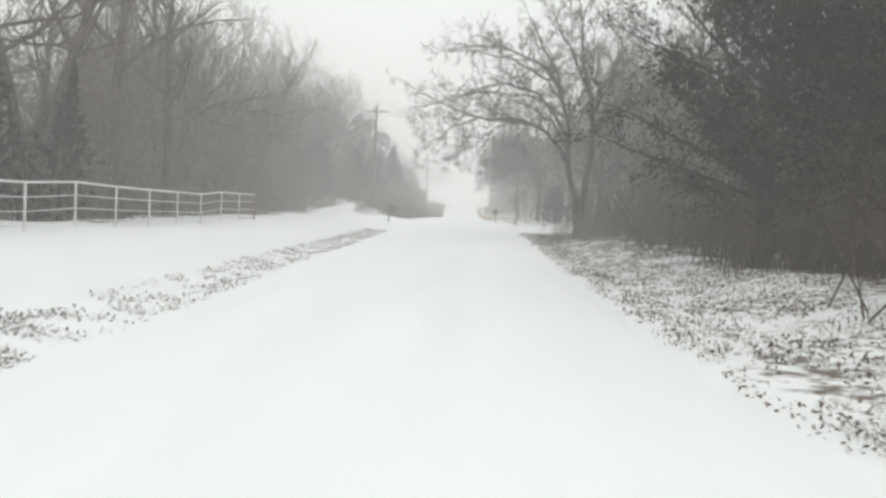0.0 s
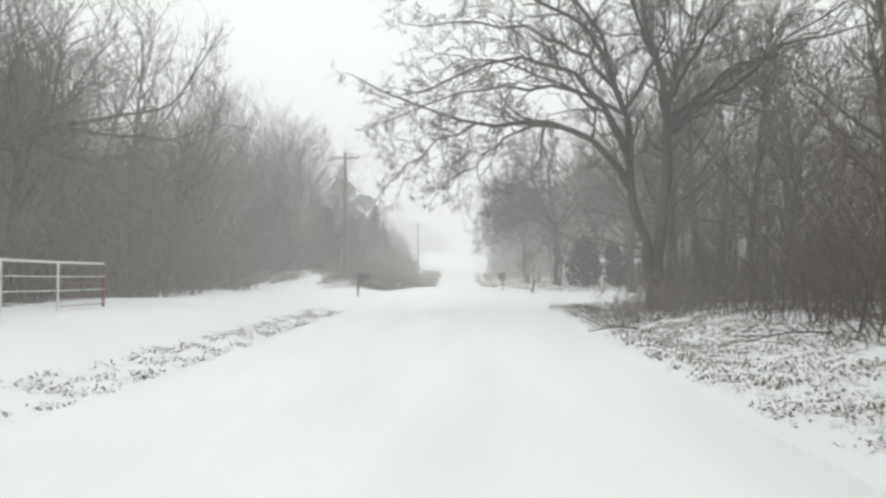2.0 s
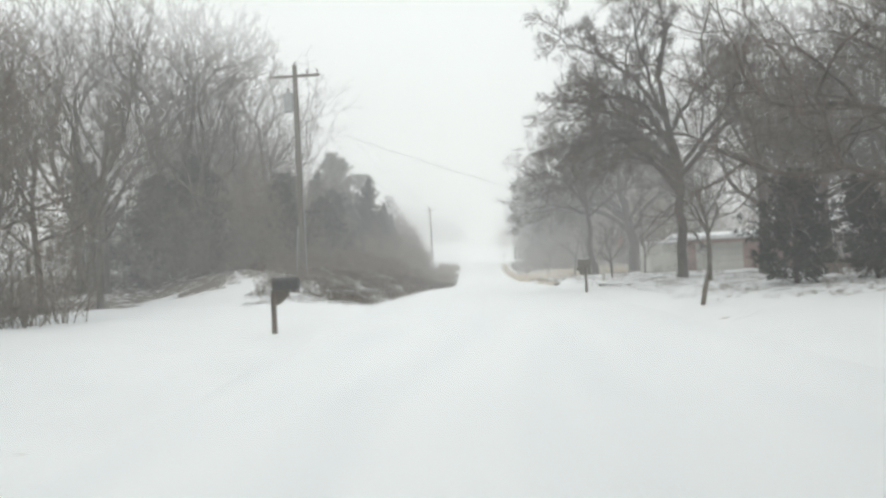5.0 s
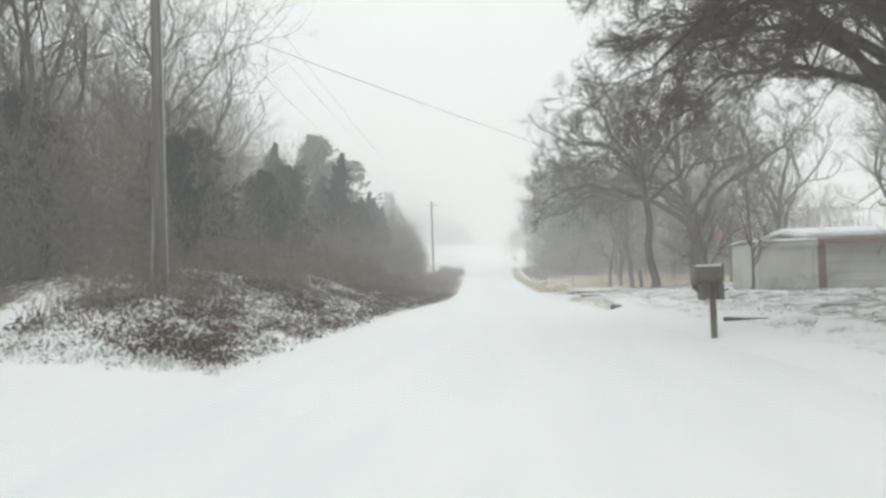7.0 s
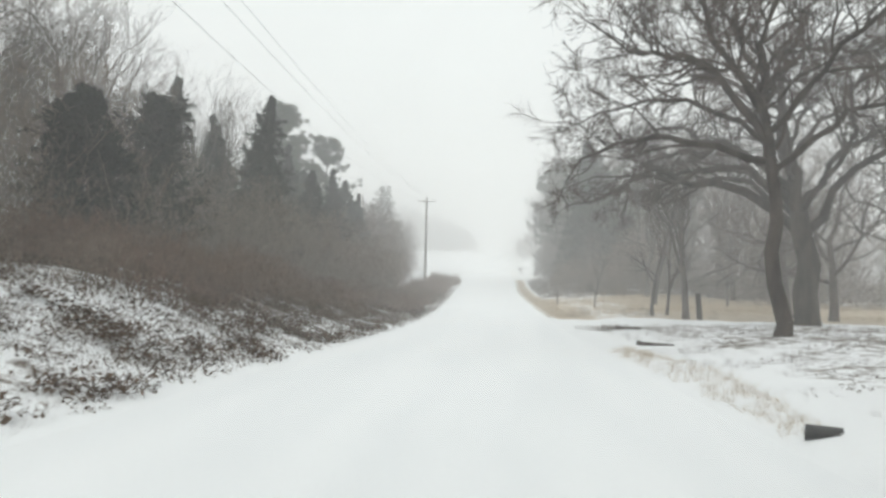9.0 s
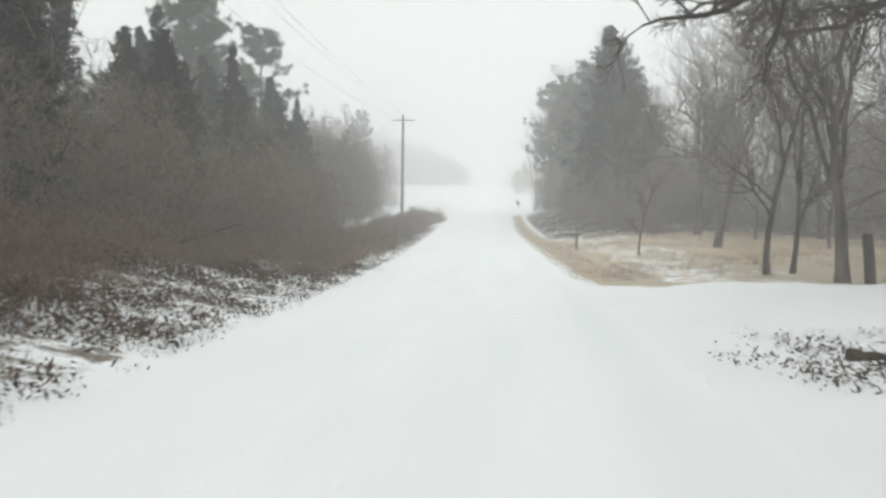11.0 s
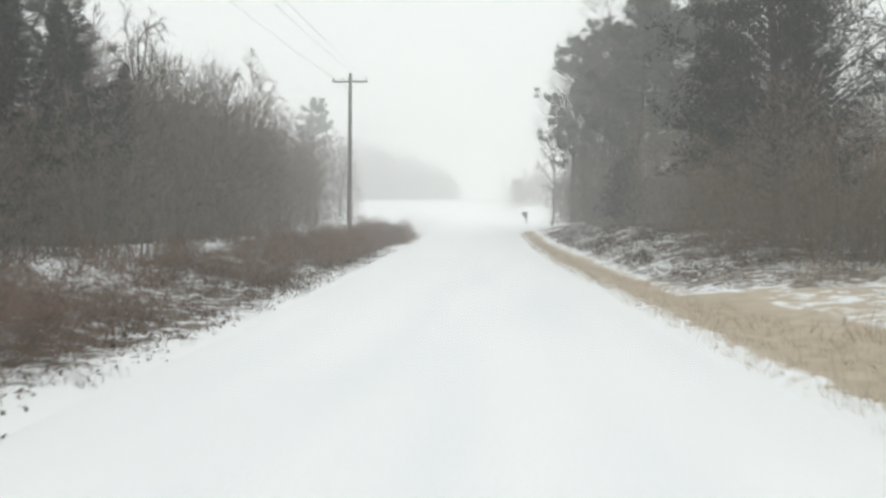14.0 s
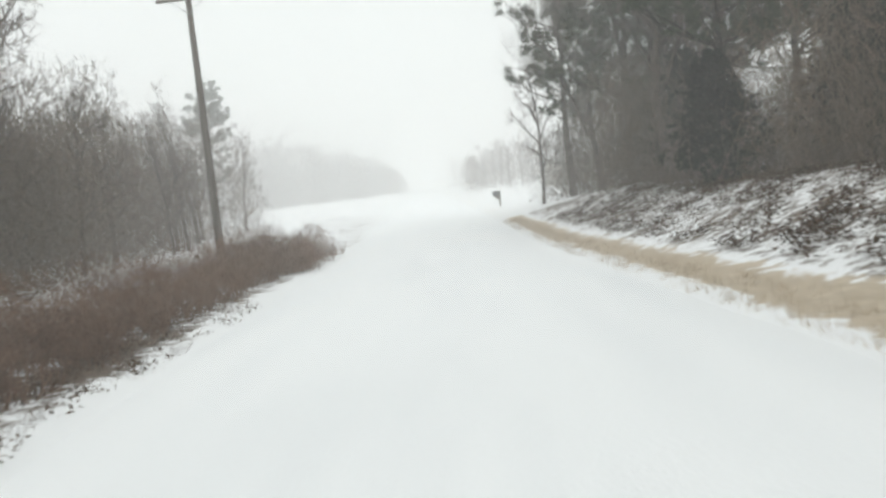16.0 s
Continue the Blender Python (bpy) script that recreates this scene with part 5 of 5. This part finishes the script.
# ---- utility poles and wires ----
def utility_pole(x, y, top, arm_z, transformer=False):
    z0 = ground_z(x, y)
    p = thing("utility_pole", x, y, z0, "weathered grey wooden utility pole with a crossarm", "utility pole", "utility poles")
    h = top - z0
    t = Tubes()
    t.add([Vector((0, 0, -0.6)), Vector((0, 0, h * 0.4)), Vector((0, 0, h * 0.8)), Vector((0, 0, h))], [0.17, 0.15, 0.125, 0.115], 12)
    bm = bmx()
    bm.from_mesh(t.mesh("shaft", POLEW))
    bmesh.ops.holes_fill(bm, edges=bm.edges[:], sides=0)
    part("shaft", bm, POLEW, p)
    a = arm_z - z0
    part("crossarm", box(bmx(), 0, -0.16, a, 2.44, 0.095, 0.12, 0.008), POLEW, p)
    for s in (-1, 1):
        part("brace", rod(bmx(), (0.68 * s, -0.16, a - 0.03), (0.0, -0.13, a - 0.62), 0.016, sides=6), GREYM, p)
    for s in (-1.12, 0.62 if transformer else -0.45, 1.12):
        bm = rod(bmx(), (s, -0.16, a + 0.05), (s, -0.16, a + 0.16), 0.02, sides=8)
        rod(bm, (s, -0.16, a + 0.14), (s, -0.16, a + 0.2), 0.045, 0.05, 10)
        rod(bm, (s, -0.16, a + 0.2), (s, -0.16, a + 0.27), 0.04, 0.028, 10)
        part("insulator", bm, PORC, p)
    part("top_pin", rod(bmx(), (0, 0, h - 0.02), (0, 0, h + 0.2), 0.035, 0.025, 8), PORC, p)
    if transformer:
        can = rod(bmx(), (-0.34, -0.05, a - 1.65), (-0.34, -0.05, a - 0.8), 0.23, sides=20)
        rod(can, (-0.34, -0.05, a - 0.8), (-0.34, -0.05, a - 0.74), 0.23, 0.14, 20)
        can = part("transformer", can, GREYM, p, "grey steel transformer can")
        part("bushing", rod(bmx(), (-0.34, -0.05, a - 0.76), (-0.34, -0.05, a - 0.5), 0.035, 0.025, 10), PORC, can)
        part("bracket", box(bmx(), -0.14, -0.03, a - 1.2, 0.2, 0.08, 0.5, 0.01), GREYM, p)
        part("conduit", rod(bmx(), (0.17, 0, 0.0), (0.15, 0, a - 2.4), 0.025, sides=8), GREYM, p)
        part("guard", rod(bmx(), (-0.4, 0.25, -0.1), (-0.2, 0.1, 2.4), 0.03, sides=8), GREYM, p)
    return p


utility_pole(-9.02, 84.49, 11.16, 10.64, True)
utility_pole(-11.77, 188.43, 12.2, 11.65)


def wire(a, b, sag, r=0.008):
    a, b = Vector(a), Vector(b)
    t = Tubes()
    n = 28
    t.add([a.lerp(b, i / n) - Vector((0, 0, sag * 4 * (i / n) * (1 - i / n))) for i in range(n + 1)], [r] * (n + 1), 4)
    tagged(new("power_line", t.mesh("power_line", CABLE)), "thin black overhead power line hung from the poles", "cable", "overhead lines")


for s in (-1.12, 1.12):
    wire((-9.02 + s, 84.33, 10.91), (-11.77 + s, 188.27, 11.92), 1.7)
wire((-9.02, 84.49, 11.33), (-11.77, 188.43, 12.38), 1.6)
wire((-8.9, 84.6, 8.6), (11.9, 96.2, 2.5), 0.35, 0.007)


# ---- mailboxes and posts ----
def arch_box(bm, length, width, height, m):
    """A mailbox body: flat floor, straight sides, rounded roof."""
    prof = [(-width / 2, 0), (width / 2, 0), (width / 2, height * 0.55)]
    prof += [(width / 2 * math.cos(a), height * 0.55 + height * 0.45 * math.sin(a)) for a in [math.pi * k / 10 for k in range(1, 10)]]
    prof += [(-width / 2, height * 0.55)]
    ends = [[bm.verts.new(m @ Vector((x, s * length / 2, z))) for x, z in prof] for s in (-1, 1)]
    n = len(prof)
    for k in range(n):
        bm.faces.new((ends[0][k], ends[0][(k + 1) % n], ends[1][(k + 1) % n], ends[1][k]))
    bm.faces.new(ends[0][::-1])
    bm.faces.new(ends[1])
    return bm


def mailbox(x, y, high, material, label, length=0.55, turn=90, out=0.3, brace=True, snowy=True):
    z0 = ground_z(x, y)
    t = thing("mailbox", x, y, z0, label, "mailbox")
    part("post", box(bmx(), 0, 0, (high - 0.3) / 2 - 0.1, 0.1, 0.1, high - 0.1, 0.008), WOOD, t)
    m = Matrix.Translation((out, 0, high - 0.29)) @ Matrix.Rotation(radians(turn), 4, "Z")
    part("arm", box(bmx(), out, 0, high - 0.32, length, 0.1, 0.05, 0.005), WOOD, t)
    body = part("box", arch_box(bmx(), length, 0.22, 0.28, m), material, t)
    s = 1 if out > 0 else -1
    part("door", box(bmx(), out + s * (length / 2 + 0.008), 0, high - 0.17, 0.016, 0.2, 0.2, 0.004), material, body)
    part("flag", box(bmx(), out + s * 0.05, -0.118, high - 0.17, 0.2, 0.01, 0.03, 0.002), material, body)
    if snowy:
        part("snow_cap", arch_box(bmx(), length * 0.96, 0.16, 0.03, m @ Matrix.Translation((0, 0, 0.268))), SNOWM, body)
    if brace:
        bm = bmx()
        for y0 in (-0.03, 0.03):
            bm.faces.new([bm.verts.new((s * a, y0, high - b)) for a, b in ((0.05, 0.62), (0.12, 0.62), (0.36, 0.42), (0.36, 0.345), (0.05, 0.345))])
        bm.faces.ensure_lookup_table()
        lo, hi = bm.faces[0].verts[:], bm.faces[1].verts[:]
        for k in range(5):
            bm.faces.new((lo[k], lo[(k + 1) % 5], hi[(k + 1) % 5], hi[k]))
        bmesh.ops.recalc_face_normals(bm, faces=bm.faces[:])
        part("brace", bm, WOOD, t)
        part("back_board", box(bmx(), s * (out * s - length / 2 - 0.02), 0, high - 0.15, 0.03, 0.12, 0.32, 0.004), WOOD, t)
    return t


mailbox(-4.76, 64.3, 1.25, DARKM, "dark metal mailbox on a weathered wooden post", snowy=False)
mbr = mailbox(3.64, 79.4, 1.34, TANBOX, "brown mailbox on a wooden post with newspaper tubes below", 0.46, 90, -0.06)
for dx in (-0.19, 0.13):
    part("newspaper_tube", box(bmx(), dx, 0, 0.85, 0.1, 0.3, 0.3, 0.02), TANBOX, mbr)
mailbox(0.9, 214.7, 1.1, DARKM, "small dark mailbox on a post far along the road", 0.5, 90, -0.2)


def arm_post():
    x, y = 3.14, 140.4
    t = thing("sign_post", x, y, ground_z(x, y), "dark wooden post with a snow-topped crossboard", "post")
    part("post", box(bmx(), 0, 0, 0.42, 0.09, 0.09, 1.16, 0.008), WOOD, t)
    board = part("crossboard", box(bmx(), -0.17, -0.06, 0.78, 0.92, 0.03, 0.1, 0.005), WOOD, t)
    part("snow_cap", box(bmx(), -0.17, -0.06, 0.845, 0.88, 0.028, 0.03, 0.008), SNOWM, board)
    part("brace", rod(bmx(), (0, -0.03, 0.5), (-0.2, -0.05, 0.74), 0.025, sides=6), WOOD, t)


arm_post()


def stake(x, y, h, r, lean, material, label, name="post"):
    t = Tubes()
    t.add([Vector((0, 0, -0.2)), Vector((lean * 0.5, 0, h * 0.5)), Vector((lean, 0.02, h)), Vector((lean, 0.02, h + 0.02))], [r, r * 0.95, r * 0.9, r * 0.2], 9)
    ob = new(name, t.mesh(name, material))
    ob.matrix_world = pose(x, y, ground_z(x, y))
    return tagged(ob, label, "post")


stake(8.8, 64.2, 0.95, 0.07, 0.0, WHITEM, "short white painted post beside the driveway", "marker_post")
stake(5.05, 66.4, 0.75, 0.06, 0.22, WOOD, "leaning dark wooden stake beside the driveway", "stake")
stake(9.1, 122.5, 1.25, 0.14, -0.12, BARK, "dark broken tree stump standing in the grass", "stump")
stake(-13.6, 322, 1.5, 0.09, 0.0, WOOD, "far wooden post beside the hill road", "roadside_post")
stake(-18.5, 292, 1.5, 0.09, 0.0, WOOD, "far wooden post beside the hill road", "roadside_post")


def small_flag(x, y, z, turn):
    """A small red and white striped flag on a slanting staff, tied to the little tree."""
    t = thing("flag", x, y, z, "small red and white striped flag on a staff", "flag", turn=turn)
    part("staff", rod(bmx(), (-0.08, 0, -0.12), (0.62, 0, 0.62), 0.012, 0.01, 8), WOOD, t)
    for k in range(7):
        bm = bmx()
        rows = []
        for i in range(9):
            u = i / 8
            for e in (0, 1):
                rows.append(bm.verts.new((0.1 + 0.42 * u + 0.055 * (k + e) * 0.5, 0.03 * math.sin(5 * u + 0.4 * k), 0.08 + 0.44 * u - 0.055 * (k + e))))
        for i in range(8):
            bm.faces.new((rows[2 * i], rows[2 * i + 2], rows[2 * i + 3], rows[2 * i + 1]))
        bmesh.ops.solidify(bm, geom=bm.faces[:], thickness=0.004)
        part("stripe", bm, FLAGRED if k % 2 == 0 else WHITEM, t)
    t.scale = (0.6, 0.6, 0.6)


small_flag(6.45, 90.9, 2.15, 10)


# ---- sheds behind the lawn ----
def shed(x0, x1, y0, y1, eave, ridge, wall, name, label, door=None, over=0.35, snow=0.13):
    z0 = min(ground_z(x0, y0), ground_z(x1, y0)) - 0.1
    t = thing(name, x0, y0, z0, label, "shed")
    w, d, h = x1 - x0, y1 - y0, eave
    th = 0.1
    if door:
        a, b, dh = door
        bm = bmx()
        box(bm, a / 2, th / 2, h / 2, a, th, h)
        box(bm, (b + w) / 2, th / 2, h / 2, w - b, th, h)
        box(bm, (a + b) / 2, th / 2, (dh + h) / 2, b - a, th, h - dh)
        part("front_wall", bm, wall, t)
        dr = part("garage_door", box(bmx(), (a + b) / 2, th + 0.03, dh / 2, b - a, 0.05, dh), SIDING, t)
        for k in range(1, 5):
            part("panel_rib", box(bmx(), (a + b) / 2, th - 0.005, dh * k / 5, b - a, 0.03, 0.03), GREYM, dr)
        for xx in (a - 0.06, b + 0.06):
            part("door_trim", box(bmx(), xx, -0.02, dh / 2, 0.12, 0.04, dh), REDP, t)
    else:
        part("front_wall", box(bmx(), w / 2, th / 2, h / 2, w, th, h), wall, t)
        for k in range(int(w / 0.45)):
            part("siding_rib", box(bmx(), 0.25 + k * 0.45, -0.012, h / 2, 0.04, 0.024, h), wall, t)
    part("side_wall", box(bmx(), th / 2, d / 2, h / 2, th, d - 2 * th, h), wall, t)
    part("side_wall", box(bmx(), w - th / 2, d / 2, h / 2, th, d - 2 * th, h), wall, t)
    part("back_wall", box(bmx(), w / 2, d - th / 2, h / 2, w, th, h), wall, t)
    rise = ridge - eave
    for s in (0, 1):
        bm = bmx()
        ln = math.hypot(d / 2 + over, rise)
        ang = math.atan2(rise, d / 2 + over) * (1 if s == 0 else -1)
        m = Matrix.Translation((w / 2, d / 4 - over / 2 if s == 0 else d * 0.75 + over / 2, h + rise / 2 + 0.04)) @ Matrix.Rotation(ang, 4, "X")
        box(bm, 0, 0, 0, w + 2 * over * 0.7, ln, 0.07, 0.01, m)
        rf = part("roof", bm, GREYM, t)
        bm = bmx()
        box(bm, 0, 0, 0.035 + snow / 2, w + 2 * over * 0.66, ln - 0.06, snow, snow * 0.3, m)
        part("snow_cover", bm, SNOWM, rf, "smooth white snow")
    part("fascia", box(bmx(), w / 2, -over - 0.01, h - 0.06, w + 2 * over * 0.7, 0.03, 0.14), wall, t)
    for xx in (0.06, w - 0.06):
        part("corner_board", box(bmx(), xx, -0.02, h / 2, 0.14, 0.04, h), wall, t)


shed(8.9, 11.0, 94.6, 98.0, 1.85, 1.93, SIDING, "metal_shed", "cream metal shed with a snow-covered roof", None, 0.06, 0.05)
shed(11.2, 18.4, 96.0, 101.0, 2.0, 2.28, REDP, "garage", "red-brown garage with a pale door and snowy roof", (0.62, 3.4, 1.85), snow=0.2)


shed(7.6, 15.6, 240, 246, 2.6, 4.1, SIDING, "house", "pale far house with a dark door and snowy roof", (1.2, 2.2, 2.1))


# ---- logs and a drain beside the lawn ----
def log(x, y, turn, length, radius, label):
    t = thing("log", x, y, ground_z(x, y), label, "log", "logs beside the lawn", turn=turn)
    g = random.Random(int(x * 100))
    tube = Tubes()
    pts = bent(g, Vector((0, 0, radius * 0.55)), Vector((1, 0, 0)), length, 7, 0.1)
    for p in pts:
        p.z = radius * 0.55
    tube.add(pts, [radius * g.uniform(0.7, 1.1) * (1 - 0.45 * i / 7) for i in range(8)], 10)
    bm = bmx()
    bm.from_mesh(tube.mesh("trunk", BARK))
    bmesh.ops.holes_fill(bm, edges=bm.edges[:], sides=0)
    part("trunk", bm, BARK, t)
    cap = Tubes()
    cap.add([p + Vector((0, 0, radius * 0.66)) for p in pts[1:-1]], taper(radius * 0.62, radius * 0.35, 6), 8)
    part("snow_cap", cap.mesh("snow_cap", SNOWM), None, t, "thin white snow")


log(4.4, 81.75, -18, 0.95, 0.06, "dark fallen log with snow along its top")
log(3.1, 101.5, -14, 0.9, 0.08, "dark fallen log with snow along its top")
log(3.6, 109.9, 4, 0.85, 0.085, "dark fallen log lying among leaves")


def drain_end(x, y, turn):
    """The open end of a small steel drain pipe under the drive."""
    t = thing("drain_pipe", x, y, ground_z(x, y), "open end of a dark steel drain pipe", "drain", turn=turn)
    bm = bmx()
    rings = []
    for yy, r in ((-0.02, 0.085), (0.3, 0.085), (0.3, 0.07), (-0.02, 0.07)):
        rings.append([bm.verts.new((r * math.cos(a), yy, -0.03 + r * math.sin(a))) for a in [2 * math.pi * k / 20 for k in range(20)]])
    for a, b in ((0, 1), (1, 2), (2, 3), (3, 0)):
        for k in range(20):
            bm.faces.new((rings[a][k], rings[a][(k + 1) % 20], rings[b][(k + 1) % 20], rings[b][k]))
    bmesh.ops.recalc_face_normals(bm, faces=bm.faces[:])
    part("pipe", bm, DARKM, t)


drain_end(3.34, 90.0, 60)
stake(5.24, 86.9, 0.8, 0.075, 0.0, SIDING, "short pale painted post beside the little tree", "wooden_post")
stake(4.33, 90.6, 0.3, 0.012, 0.0, WOOD, "short thin marker stake stuck in the snow", "marker_stake")


# ---- fallen branches ----
def fallen_branch(x, y, turn, length, seed, label):
    g = random.Random(seed)
    ob = thing("fallen_branch", x, y, ground_z(x, y), label, "branch", "fallen branches", turn=turn)
    t = Tubes()
    q = bent(g, Vector((0, 0, 0.05)), Vector((1, 0, 0.05)), length, 5, 0.1, 0.0)
    t.add(q, taper(0.022, 0.008, 6), 5)
    part("stem", t.mesh("stem", BARK), None, ob)
    for _ in range(9):
        a, b, _ = along(q, taper(1, 1, 6), 0.15 + 0.85 * g.random())
        w = swerve(g, b, 45)
        w.z = abs(w.z) * 0.6
        t = Tubes()
        t.add(bent(g, a, w, length * g.uniform(0.15, 0.4), 2, 0.15), taper(0.014, 0.004, 3), 4)
        part("twig", t.mesh("twig", BARK), None, ob)


for k, (x, y, a, ln) in enumerate(((6.2, 39.0, 165, 2.2), (7.0, 41.2, 20, 2.6), (8.6, 33.5, 150, 1.7), (7.4, 27.0, 60, 2.0), (6.8, 46.8, 200, 1.8),
                                   (4.3, 108.9, 140, 0.9), (6.6, 50.2, 170, 1.6), (9.6, 160.5, 160, 2.8), (-8.6, 119, 30, 2.2), (-10.5, 171, 100, 2.0))):
    fallen_branch(x, y, a, ln, 900 + k, "bare dark fallen branch lying on the snow")


# ---- falling snow ----
def flakes(n):
    kinds = [arrays([(0, 0, 1), (0.9, 0, -0.4), (-0.5, 0.8, -0.3), (-0.4, -0.8, -0.4)], [(0, 1, 2), (0, 2, 3), (0, 3, 1), (1, 3, 2)])]
    places = []
    while len(places) < n:
        y = rng.uniform(3, 200)
        x, z = rng.uniform(-15, 14), road_z(y) + rng.uniform(0.3, 9)
        mid = (edge_l(y) + edge_r(y)) / 2 + 0.6
        if abs(x - mid) > 1.8 or z - road_z(y) > 3.0:
            places.append((x, y, z, rng.uniform(0.003, 0.007), rng.uniform(0, 6.28), 0))
    scatter("snowflakes", kinds, places, SNOWM, "small white snowflakes falling through the air", "snow")


flakes(4500)
